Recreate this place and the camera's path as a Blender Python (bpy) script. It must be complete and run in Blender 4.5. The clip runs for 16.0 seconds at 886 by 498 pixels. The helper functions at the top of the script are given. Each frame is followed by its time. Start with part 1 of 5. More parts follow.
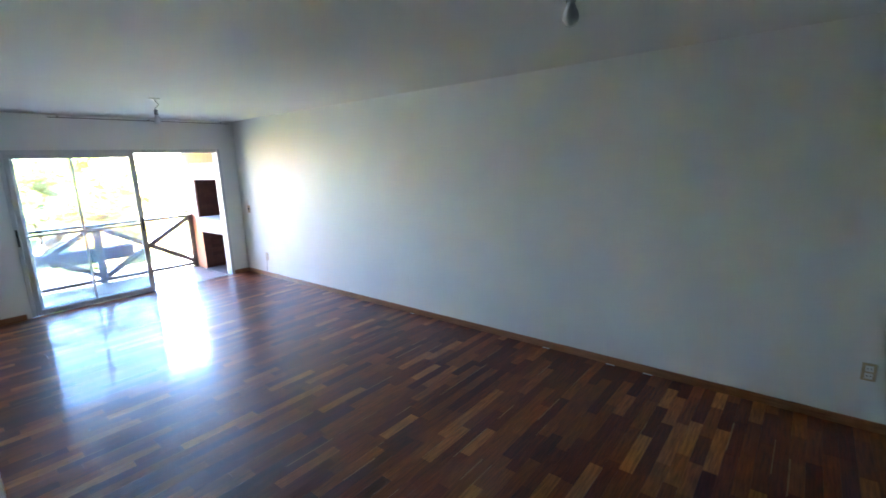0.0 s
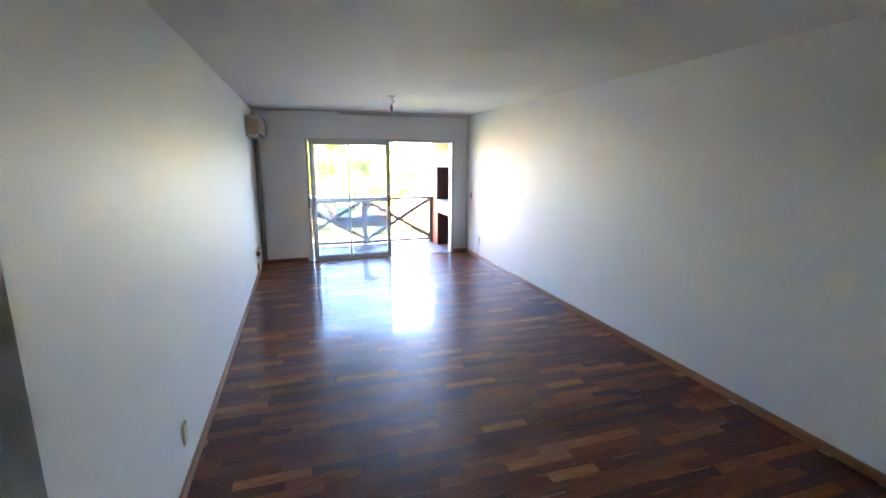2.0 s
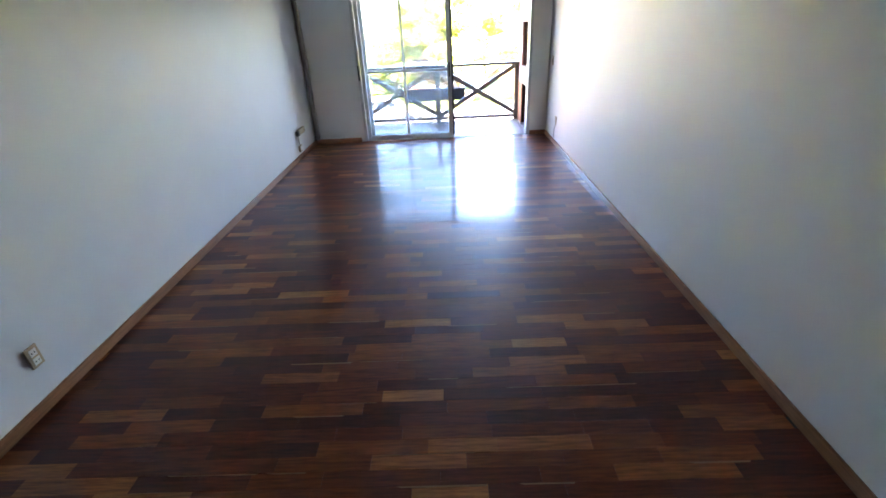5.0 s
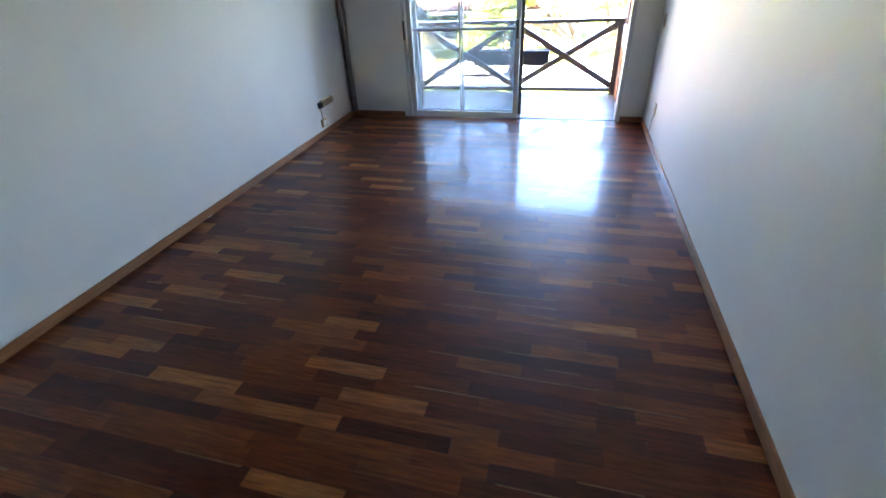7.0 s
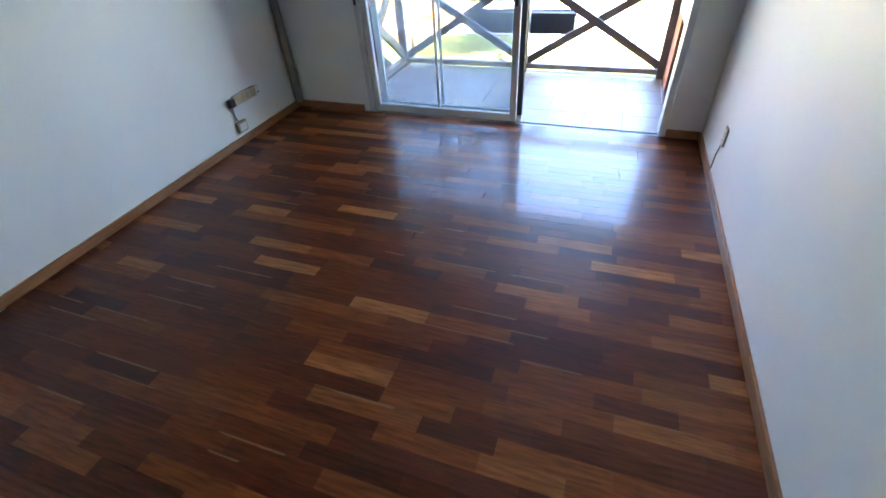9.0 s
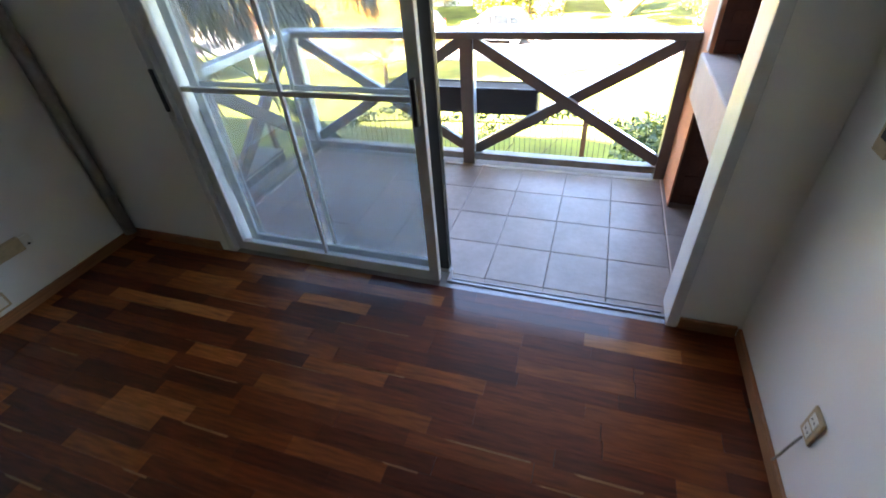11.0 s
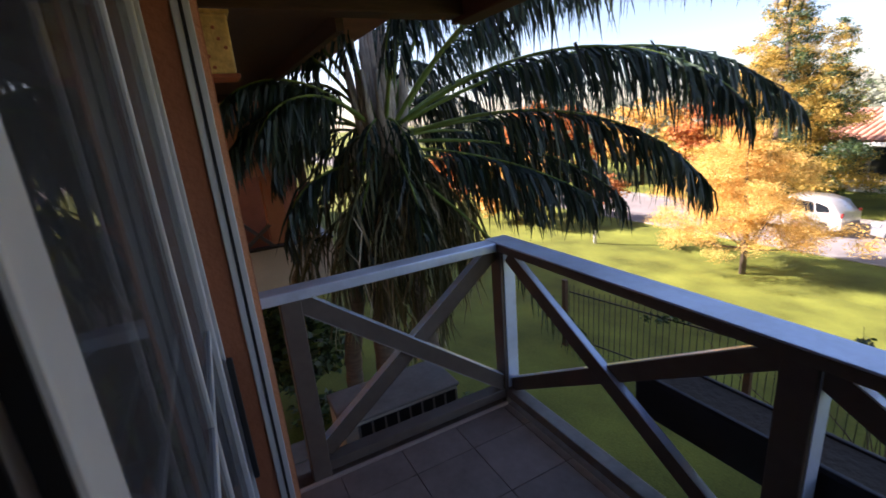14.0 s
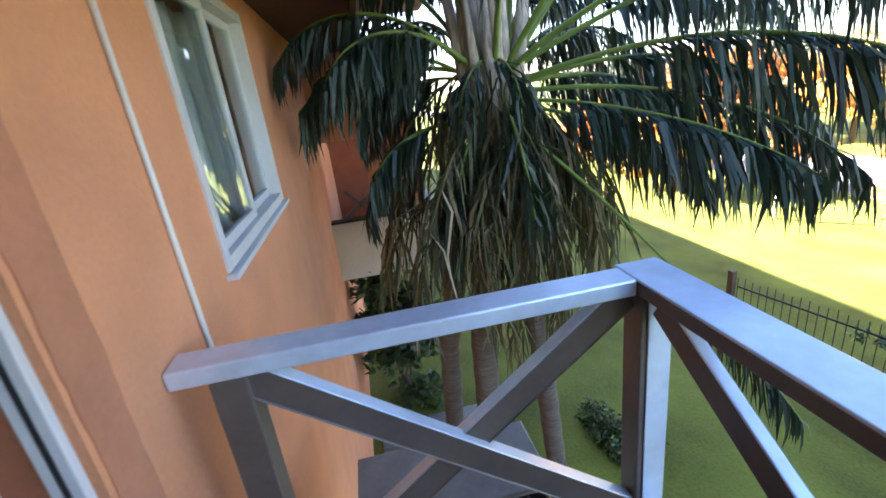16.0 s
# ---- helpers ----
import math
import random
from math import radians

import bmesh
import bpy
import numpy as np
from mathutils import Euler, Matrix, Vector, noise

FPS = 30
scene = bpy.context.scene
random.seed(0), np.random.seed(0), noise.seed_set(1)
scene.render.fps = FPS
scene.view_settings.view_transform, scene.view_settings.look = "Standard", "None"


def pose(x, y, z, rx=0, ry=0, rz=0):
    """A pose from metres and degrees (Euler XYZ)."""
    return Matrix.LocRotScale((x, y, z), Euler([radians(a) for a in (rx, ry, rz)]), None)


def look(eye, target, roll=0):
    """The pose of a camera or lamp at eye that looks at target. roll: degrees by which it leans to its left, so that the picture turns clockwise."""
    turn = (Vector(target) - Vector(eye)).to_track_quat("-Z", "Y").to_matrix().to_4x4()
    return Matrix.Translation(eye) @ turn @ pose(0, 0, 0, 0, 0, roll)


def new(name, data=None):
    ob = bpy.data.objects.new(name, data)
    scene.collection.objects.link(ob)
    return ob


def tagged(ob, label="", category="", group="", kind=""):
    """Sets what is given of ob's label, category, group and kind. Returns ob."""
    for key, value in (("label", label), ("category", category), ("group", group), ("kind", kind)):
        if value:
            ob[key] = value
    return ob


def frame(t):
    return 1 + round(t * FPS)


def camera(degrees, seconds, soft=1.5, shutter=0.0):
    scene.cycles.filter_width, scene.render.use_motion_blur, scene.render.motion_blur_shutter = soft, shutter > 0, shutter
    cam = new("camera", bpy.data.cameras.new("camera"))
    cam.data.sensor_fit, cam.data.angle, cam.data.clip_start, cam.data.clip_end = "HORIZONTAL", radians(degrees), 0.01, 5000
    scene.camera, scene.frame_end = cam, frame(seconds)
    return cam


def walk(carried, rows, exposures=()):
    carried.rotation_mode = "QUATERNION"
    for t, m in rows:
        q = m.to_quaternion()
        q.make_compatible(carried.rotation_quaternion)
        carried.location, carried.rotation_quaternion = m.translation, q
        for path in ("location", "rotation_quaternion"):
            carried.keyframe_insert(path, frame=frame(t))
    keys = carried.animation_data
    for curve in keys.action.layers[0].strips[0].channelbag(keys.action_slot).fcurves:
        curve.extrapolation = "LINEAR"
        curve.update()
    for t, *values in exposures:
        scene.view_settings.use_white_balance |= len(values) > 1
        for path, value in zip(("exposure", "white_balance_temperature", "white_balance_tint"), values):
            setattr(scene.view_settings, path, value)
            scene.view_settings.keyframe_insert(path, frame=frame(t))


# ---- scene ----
cam = camera(89.8, 16.0, soft=1.7, shutter=0.15)
PATH = [
    (0, (-0.023, -7.366, 1.766), (1.487, -6.114, 1.372), -2.0),
    (0.5, (0.374, -7.437, 1.705), (1.618, -5.918, 1.325), -3.8),
    (1, (0.553, -7.49, 1.733), (1.565, -5.789, 1.366), -2.8),
    (1.5, (0.682, -7.693, 1.728), (1.344, -5.831, 1.361), -0.0),
    (2, (0.67, -7.763, 1.73), (1.265, -5.896, 1.331), 0.2),
    (2.5, (0.748, -7.818, 1.701), (1.324, -5.942, 1.287), -0.2),
    (3, (0.994, -7.789, 1.68), (1.497, -5.898, 1.252), -1.3),
    (3.5, (1.235, -7.646, 1.699), (1.673, -5.749, 1.239), -1.5),
    (4, (1.547, -7.485, 1.707), (1.975, -5.59, 1.236), -1.7),
    (4.5, (1.91, -7.352, 1.675), (2.056, -5.479, 0.984), -2.7),
    (4.7, (1.987, -7.218, 1.678), (2.045, -5.398, 0.848), -2.8),
    (6.8, (2.677, -5.685, 1.645), (2.233, -4.055, 0.571), -2.9),
    (7, (2.71, -5.503, 1.637), (2.246, -3.881, 0.56), -3.1),
    (7.5, (2.813, -5.055, 1.643), (2.24, -3.476, 0.556), -4.3),
    (8, (2.821, -4.593, 1.634), (2.234, -3.044, 0.512), -4.2),
    (8.2, (2.845, -4.393, 1.641), (2.261, -2.874, 0.478), -4.0),
    (10.3, (2.858, -2.365, 1.575), (2.291, -0.954, 0.276), -4.2),
    (10.5, (2.852, -2.165, 1.585), (2.282, -0.756, 0.285), -4.5),
    (11, (2.84, -1.663, 1.638), (2.281, -0.184, 0.413), -4.8),
    (11.5, (2.883, -1.182, 1.674), (2.231, 0.429, 0.684), -3.3),
    (12, (2.813, -0.744, 1.673), (2.047, 0.944, 0.923), -3.1),
    (12.5, (2.731, -0.386, 1.648), (1.704, 1.189, 0.966), -2.8),
    (13, (2.709, -0.069, 1.624), (1.364, 1.267, 0.988), -4.5),
    (13.5, (2.581, 0.1, 1.616), (1.043, 1.229, 1.016), -3.2),
    (14, (2.436, 0.234, 1.589), (0.721, 1.103, 1.036), -4.9),
    (14.5, (2.337, 0.439, 1.517), (0.45, 0.856, 1.0), -6.0),
    (15, (2.144, 0.548, 1.484), (0.231, 0.74, 0.932), -5.8),
    (15.5, (1.817, 0.582, 1.474), (-0.085, 0.831, 0.906), -4.9),
    (16, (1.516, 0.861, 1.477), (-0.349, 1.142, 0.812), -7.3),
]
# seconds, stops, white balance
EXPOSURES = [(0, 7.7, 5380, 17), (0.6, 7.45, 5530, 18), (1.0, 7.5, 5790, 24), (1.5, 7.55, 5840, 24), (2.2, 7.75, 5790, 25), (3.0, 7.83, 5790, 25), (4.0, 7.41, 5840, 23), (4.7, 7.41, 5840, 23), (6.8, 7.18, 5710, 19), (8.2, 7.13, 5710, 19), (9.6, 7.08, 6140, 17), (10.3, 6.83, 6540, 18), (11.0, 6.16, 6600, 18), (11.5, 5.36, 6250, 16), (12.0, 3.6, 6400, 16), (12.3, 2.95, 6400, 18), (12.5, 2.6, 6450, 20), (13.5, 2.15, 6350, 26), (14.0, 2.5, 6180, 29), (14.2, 3.2, 6100, 29), (14.6, 4.15, 6070, 31), (15.0, 4.85, 6060, 30), (15.5, 4.5, 6000, 25), (16.0, 4.2, 5900, 20)]
DOOR_LIGHT = 0.06
walk(cam, [(t, look(e, g, r)) for t, e, g, r in PATH], EXPOSURES)

# ---- world and sun ----
SUN_EL, SUN_AZ = 32.0, (-0.72, -0.69)          # elevation; direction towards the sun in plan
world = bpy.data.worlds.new("sky")
scene.world = world
world.use_nodes = True
wn = world.node_tree
sky = wn.nodes.new("ShaderNodeTexSky")
sky.sky_type, sky.sun_disc = "NISHITA", False
sky.sun_elevation, sky.sun_rotation = radians(SUN_EL), math.atan2(SUN_AZ[0], SUN_AZ[1])
sky.air_density, sky.dust_density, sky.ozone_density = 1.0, 0.8, 1.0
wn.links.new(sky.outputs[0], wn.nodes["Background"].inputs[0])
wn.nodes["Background"].inputs[1].default_value = 0.05
sun_data = bpy.data.lights.new("sun", "SUN")
sun_data.energy, sun_data.angle, sun_data.color = 5.0, radians(0.6), (1.0, 0.93, 0.82)
sun = new("sun", sun_data)
sun.matrix_world = look((0, 0, 30), (-SUN_AZ[0] * 10, -SUN_AZ[1] * 10, 30 - 10 * math.tan(radians(SUN_EL))))
# fill lamp added in the balcony door opening on top of the sky's light
door_fill_data = bpy.data.lights.new("door_fill_light", "AREA")
door_fill_data.shape, door_fill_data.size, door_fill_data.size_y, door_fill_data.spread = "RECTANGLE", 2.3, 1.8, radians(150)
door_fill_data.energy, door_fill_data.color = DOOR_LIGHT, (0.74, 0.87, 1.0)
door_fill = new("door_fill_light", door_fill_data)
door_fill.matrix_world = look((2.06, 0.092, 1.08), (2.06, -5.0, 1.0))

# ---- materials ----
def mat(name, color, rough=0.6, metal=0.0, vary=0.12, scale=6.0, bump=0.1, bscale=40.0, spec=0.5, per="", per_amount=0.0, coat=0.0, stretch=(1, 1, 1), sheen=0.0, trans=0.0):
    m = bpy.data.materials.new(name)
    m.use_nodes = True
    n, l = m.node_tree.nodes, m.node_tree.links
    b = n["Principled BSDF"]
    b.inputs["Roughness"].default_value, b.inputs["Metallic"].default_value = rough, metal
    b.inputs["Specular IOR Level"].default_value = spec
    b.inputs["Coat Weight"].default_value = coat
    b.inputs["Coat Roughness"].default_value = 0.12
    co = n.new("ShaderNodeTexCoord")
    mp = n.new("ShaderNodeMapping")
    mp.inputs["Scale"].default_value = stretch
    geo = n.new("ShaderNodeNewGeometry")
    l.new(geo.outputs["Position"], mp.inputs["Vector"])
    big = n.new("ShaderNodeTexNoise")
    big.inputs["Scale"].default_value, big.inputs["Detail"].default_value = scale, 6
    l.new(mp.outputs[0], big.inputs["Vector"])
    fine = n.new("ShaderNodeTexNoise")
    fine.inputs["Scale"].default_value, fine.inputs["Detail"].default_value = bscale, 4
    l.new(mp.outputs[0], fine.inputs["Vector"])
    add = n.new("ShaderNodeMath")
    add.operation = "MULTIPLY_ADD"
    l.new(fine.outputs["Fac"], add.inputs[0])
    add.inputs[1].default_value = 0.4
    l.new(big.outputs["Fac"], add.inputs[2])
    ramp = n.new("ShaderNodeMapRange")
    ramp.inputs["From Min"].default_value, ramp.inputs["From Max"].default_value = 0.45, 0.95
    ramp.inputs["To Min"].default_value, ramp.inputs["To Max"].default_value = 1 - vary, 1 + vary
    l.new(add.outputs[0], ramp.inputs["Value"])
    last = ramp.outputs[0]
    if per:
        src = n.new("ShaderNodeObjectInfo").outputs["Random"] if per == "object" else geo.outputs["Random Per Island"]
        pr = n.new("ShaderNodeMapRange")
        pr.inputs["To Min"].default_value, pr.inputs["To Max"].default_value = 1 - per_amount, 1 + per_amount
        l.new(src, pr.inputs["Value"])
        mul = n.new("ShaderNodeMath")
        mul.operation = "MULTIPLY"
        l.new(last, mul.inputs[0]); l.new(pr.outputs[0], mul.inputs[1])
        last = mul.outputs[0]
    mix = n.new("ShaderNodeVectorMath")
    mix.operation = "SCALE"
    mix.inputs[0].default_value = color
    l.new(last, mix.inputs["Scale"])
    l.new(mix.outputs[0], b.inputs["Base Color"])
    rr = n.new("ShaderNodeMapRange")
    rr.inputs["To Min"].default_value, rr.inputs["To Max"].default_value = max(0.0, rough - 0.08), min(1.0, rough + 0.08)
    l.new(big.outputs["Fac"], rr.inputs["Value"]); l.new(rr.outputs[0], b.inputs["Roughness"])
    if bump:
        bp = n.new("ShaderNodeBump")
        bp.inputs["Strength"].default_value, bp.inputs["Distance"].default_value = bump, 0.01
        l.new(fine.outputs["Fac"], bp.inputs["Height"]); l.new(bp.outputs[0], b.inputs["Normal"])
    if trans:
        tr = n.new("ShaderNodeBsdfTranslucent")
        l.new(mix.outputs[0], tr.inputs["Color"])
        ms = n.new("ShaderNodeMixShader")
        ms.inputs[0].default_value = trans
        l.new(b.outputs[0], ms.inputs[1]); l.new(tr.outputs[0], ms.inputs[2])
        l.new(ms.outputs[0], n["Material Output"].inputs[0])
    return m


def ramp_mat(name, stops, rough, per, vary=0.25, scale=9.0, stretch=(1, 1, 1), bump=0.1, bscale=60.0, coat=0.0, trans=0.0, coat_rough=0.12):
    """A material whose pieces each draw their colour from a ramp."""
    m = mat(name, (1, 1, 1), rough, vary=vary, scale=scale, stretch=stretch, bump=bump, bscale=bscale, coat=coat, trans=trans)
    n, l = m.node_tree.nodes, m.node_tree.links
    n["Principled BSDF"].inputs["Coat Roughness"].default_value = coat_rough
    if coat:
        n["Principled BSDF"].inputs["Specular IOR Level"].default_value = 0.15
    src = n.new("ShaderNodeObjectInfo").outputs["Random"] if per == "object" else n.new("ShaderNodeNewGeometry").outputs["Random Per Island"]
    r = n.new("ShaderNodeValToRGB")
    els = r.color_ramp.elements
    els[0].position, els[0].color = stops[0][0], (*stops[0][1], 1)
    els[1].position, els[1].color = stops[-1][0], (*stops[-1][1], 1)
    for p, c in stops[1:-1]:
        e = els.new(p)
        e.color = (*c, 1)
    l.new(src, r.inputs[0])
    mix = next(x for x in n if x.bl_idname == "ShaderNodeVectorMath")
    l.new(r.outputs[0], mix.inputs[0])
    return m


def glass_mat(name, tint=(0.86, 0.90, 0.90), rough=0.0, gloss=0.08):
    m = bpy.data.materials.new(name)
    m.use_nodes = True
    n, l = m.node_tree.nodes, m.node_tree.links
    n.remove(n["Principled BSDF"])
    t, g, mx = n.new("ShaderNodeBsdfTransparent"), n.new("ShaderNodeBsdfGlossy"), n.new("ShaderNodeMixShader")
    f, pw, ma = n.new("ShaderNodeLayerWeight"), n.new("ShaderNodeMath"), n.new("ShaderNodeMath")
    t.inputs[0].default_value = (*tint, 1)
    g.inputs["Roughness"].default_value = rough
    pw.operation, pw.inputs[1].default_value = "POWER", 4.0
    ma.operation, ma.inputs[1].default_value, ma.inputs[2].default_value = "MULTIPLY_ADD", 0.9, gloss * 0.5
    l.new(f.outputs["Facing"], pw.inputs[0]); l.new(pw.outputs[0], ma.inputs[0]); l.new(ma.outputs[0], mx.inputs[0])
    l.new(t.outputs[0], mx.inputs[1]); l.new(g.outputs[0], mx.inputs[2])
    l.new(mx.outputs[0], n["Material Output"].inputs[0])
    return m


def screen_mat(name):
    """Old glass under a grey film: see-through with a dark veil and a faint gloss."""
    m = bpy.data.materials.new(name)
    m.use_nodes = True
    n, l = m.node_tree.nodes, m.node_tree.links
    b = n["Principled BSDF"]
    b.inputs["Base Color"].default_value, b.inputs["Roughness"].default_value = (0.036, 0.040, 0.050, 1), 0.7
    t, tr, m1, m2 = n.new("ShaderNodeBsdfTransparent"), n.new("ShaderNodeBsdfTranslucent"), n.new("ShaderNodeMixShader"), n.new("ShaderNodeMixShader")
    tr.inputs[0].default_value = (0.21, 0.235, 0.275, 1)
    m1.inputs[0].default_value, m2.inputs[0].default_value = 0.4, 0.40
    l.new(b.outputs[0], m1.inputs[1]); l.new(tr.outputs[0], m1.inputs[2])
    l.new(t.outputs[0], m2.inputs[1]); l.new(m1.outputs[0], m2.inputs[2])
    gl, m3, lw = n.new("ShaderNodeBsdfGlossy"), n.new("ShaderNodeMixShader"), n.new("ShaderNodeLayerWeight")
    pw, ma = n.new("ShaderNodeMath"), n.new("ShaderNodeMath")
    gl.inputs["Roughness"].default_value = 0.02
    pw.operation, pw.inputs[1].default_value = "POWER", 4.0
    ma.operation, ma.inputs[1].default_value, ma.inputs[2].default_value = "MULTIPLY_ADD", 0.30, 0.015
    l.new(lw.outputs["Facing"], pw.inputs[0]); l.new(pw.outputs[0], ma.inputs[0]); l.new(ma.outputs[0], m3.inputs[0])
    l.new(m2.outputs[0], m3.inputs[1]); l.new(gl.outputs[0], m3.inputs[2])
    l.new(m3.outputs[0], n["Material Output"].inputs[0])
    return m


M = {}
PARQUET = [(0.0, (0.062, 0.0110, 0.0024)), (0.3, (0.100, 0.0180, 0.0032)), (0.62, (0.145, 0.030, 0.0046)), (0.85, (0.21, 0.052, 0.0085)), (1.0, (0.35, 0.120, 0.027))]
M["wall"] = mat("white wall paint", (0.78, 0.78, 0.76), 0.50, vary=0.035, scale=1.3, bump=0.10, bscale=120, spec=0.42)
M["ceiling"] = mat("white ceiling paint", (0.70, 0.69, 0.67), 0.8, vary=0.03, scale=1.1, bump=0.1, bscale=90)
M["parquet"] = ramp_mat("lacquered hardwood", PARQUET, 0.45, "object", vary=0.5, scale=5, stretch=(1.2, 14, 1), bump=0.05, bscale=14, coat=0.48, coat_rough=0.11)
M["parquet_rest"] = ramp_mat("lacquered hardwood joined", PARQUET, 0.45, "island", vary=0.5, scale=5, stretch=(1.2, 14, 1), bump=0.05, bscale=14, coat=0.48, coat_rough=0.11)
M["subfloor"] = mat("dark joint", (0.02, 0.01, 0.007), 0.6)
M["skirting"] = mat("varnished skirting wood", (0.30, 0.13, 0.05), 0.4, vary=0.3, scale=5, stretch=(3, 1, 20), bump=0.08, coat=0.3)
M["alu"] = mat("white aluminium", (0.58, 0.59, 0.60), 0.42, vary=0.08, scale=4, bump=0.03, spec=0.5)
M["track"] = mat("worn aluminium track", (0.34, 0.33, 0.33), 0.35, metal=0.3, vary=0.2, scale=9, bump=0.05)
M["rubber"] = mat("black gasket", (0.015, 0.015, 0.017), 0.5)
M["glass"] = glass_mat("door glass")
M["film"] = screen_mat("glass with grey film")
M["plastic_cream"] = mat("yellowed plastic", (0.46, 0.36, 0.22), 0.45, vary=0.15, scale=30, bump=0.03)
M["plastic_white"] = mat("white plastic", (0.72, 0.71, 0.66), 0.4, vary=0.05, scale=8, bump=0.02)
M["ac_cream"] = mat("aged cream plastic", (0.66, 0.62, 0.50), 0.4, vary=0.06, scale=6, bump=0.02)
M["black"] = mat("black plastic", (0.015, 0.015, 0.017), 0.4)
M["grey_duct"] = mat("grey pipe wrap", (0.26, 0.245, 0.22), 0.7, vary=0.2, scale=12, bump=0.3, bscale=80)
M["wire"] = mat("grey cable", (0.25, 0.24, 0.22), 0.6)
M["steel"] = mat("dull steel", (0.45, 0.44, 0.42), 0.4, metal=0.8)
M["bulb"] = mat("frosted bulb glass", (0.82, 0.82, 0.80), 0.15, vary=0.02, bump=0, spec=0.6)
M["tile"] = mat("brown ceramic tile", (0.27, 0.203, 0.175), 0.42, vary=0.22, scale=7, bump=0.10, bscale=30, per="object", per_amount=0.10, spec=0.75)
M["grout"] = mat("grey grout", (0.15, 0.115, 0.095), 0.9, vary=0.2, scale=20, bump=0.2)
M["stucco"] = mat("orange stucco paint", (0.64, 0.29, 0.15), 0.85, vary=0.12, scale=3, bump=0.5, bscale=55, spec=0.3)
# Brown holds the shade on recessed stucco; it also serves for rust spots.
M["brown_shade_rust"] = mat("brown for shaded stucco and rust", (0.33, 0.12, 0.06), 0.8, vary=0.15, scale=5, bump=0.4, bscale=50, spec=0.3)
M["stucco_band"] = mat("reddish stucco paint", (0.46, 0.20, 0.11), 0.85, vary=0.14, scale=5, bump=0.4, bscale=50, spec=0.3)
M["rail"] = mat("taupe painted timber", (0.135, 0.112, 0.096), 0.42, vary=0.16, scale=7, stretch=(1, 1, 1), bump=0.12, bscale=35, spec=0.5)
# Pale paint with the sky's blue light put into its colour.
M["rail_top"] = mat("pale rail paint with sky light", (0.68, 0.80, 0.96), 0.32, metal=0.28, vary=0.14, scale=6, bump=0.08, bscale=30, spec=0.7, coat=0.6)
M["rail_worn"] = mat("grey worn timber paint", (0.24, 0.23, 0.21), 0.5, vary=0.3, scale=8, bump=0.2, bscale=30)
M["timber"] = mat("dark brown timber", (0.085, 0.040, 0.022), 0.6, vary=0.35, scale=4, stretch=(2, 2, 14), bump=0.25, bscale=20)
M["soot"] = mat("dark brick lining", (0.10, 0.042, 0.027), 0.85, vary=0.3, scale=5, bump=0.3, bscale=40, per="object", per_amount=0.25)
M["concrete"] = mat("cream render", (0.58, 0.47, 0.40), 0.8, vary=0.12, scale=5, bump=0.3, bscale=45)
M["hearth"] = mat("grey hearth slab", (0.33, 0.31, 0.30), 0.55, vary=0.2, scale=9, bump=0.1)
M["cream_wall"] = mat("cream wall paint", (0.62, 0.58, 0.50), 0.85, vary=0.12, scale=2, bump=0.3)
M["white_wall"] = mat("white outdoor wall", (0.74, 0.73, 0.70), 0.85, vary=0.1, scale=1, bump=0.2)
M["rust"] = mat("rusted yellow enamel", (0.60, 0.42, 0.13), 0.6, vary=0.35, scale=28, bump=0.3, bscale=60)
M["lawn"] = mat("lawn", (0.114, 0.126, 0.019), 0.9, vary=0.5, scale=0.7, bump=1.0, bscale=28, spec=0.15)
M["road"] = mat("worn asphalt", (0.165, 0.146, 0.135), 0.9, vary=0.22, scale=0.8, bump=0.4, bscale=14)
M["kerb"] = mat("kerb concrete", (0.19, 0.175, 0.15), 0.9, vary=0.2, scale=2, bump=0.3)
M["paving"] = mat("grey paving slab", (0.17, 0.155, 0.13), 0.85, vary=0.25, scale=3, bump=0.3, per="object", per_amount=0.15)
M["iron"] = mat("dark iron", (0.035, 0.032, 0.028), 0.55, metal=0.3, vary=0.3)
M["bark"] = mat("bark", (0.115, 0.083, 0.06), 0.95, vary=0.4, scale=6, bump=1.0, bscale=14, stretch=(3, 3, 0.8))
M["bark_palm"] = mat("palm bark", (0.115, 0.092, 0.07), 0.9, vary=0.35, scale=5, stretch=(1, 1, 6), bump=0.8, bscale=10)
M["white_bark"] = mat("limed trunk", (0.68, 0.66, 0.62), 0.9, vary=0.15, scale=9)
M["frond"] = ramp_mat("palm leaflets", [(0, (0.010, 0.026, 0.020)), (0.6, (0.022, 0.048, 0.032)), (1, (0.05, 0.085, 0.035))], 0.42, "island", vary=0.2, trans=0.16)
M["frond_dry"] = ramp_mat("dry palm leaflets", [(0, (0.035, 0.042, 0.016)), (0.45, (0.10, 0.10, 0.035)), (0.75, (0.20, 0.17, 0.085)), (1, (0.48, 0.41, 0.28))], 0.7, "island", vary=0.25, trans=0.15)
M["rachis"] = mat("green palm stem", (0.16, 0.235, 0.04), 0.6, vary=0.25, scale=8, stretch=(1, 1, 1))
M["sheath"] = mat("pale palm sheath", (0.44, 0.37, 0.28), 0.8, vary=0.45, scale=9, stretch=(5, 5, 1), bump=0.5, bscale=20)
M["leaf_lime"] = ramp_mat("lime green leaves", [(0, (0.08, 0.12, 0.018)), (0.5, (0.22, 0.25, 0.03)), (1, (0.47, 0.43, 0.06))], 0.6, "island", trans=0.35)
M["leaf_mid"] = ramp_mat("mid green leaves", [(0, (0.025, 0.05, 0.014)), (0.6, (0.06, 0.10, 0.022)), (1, (0.17, 0.20, 0.04))], 0.5, "island", trans=0.3)
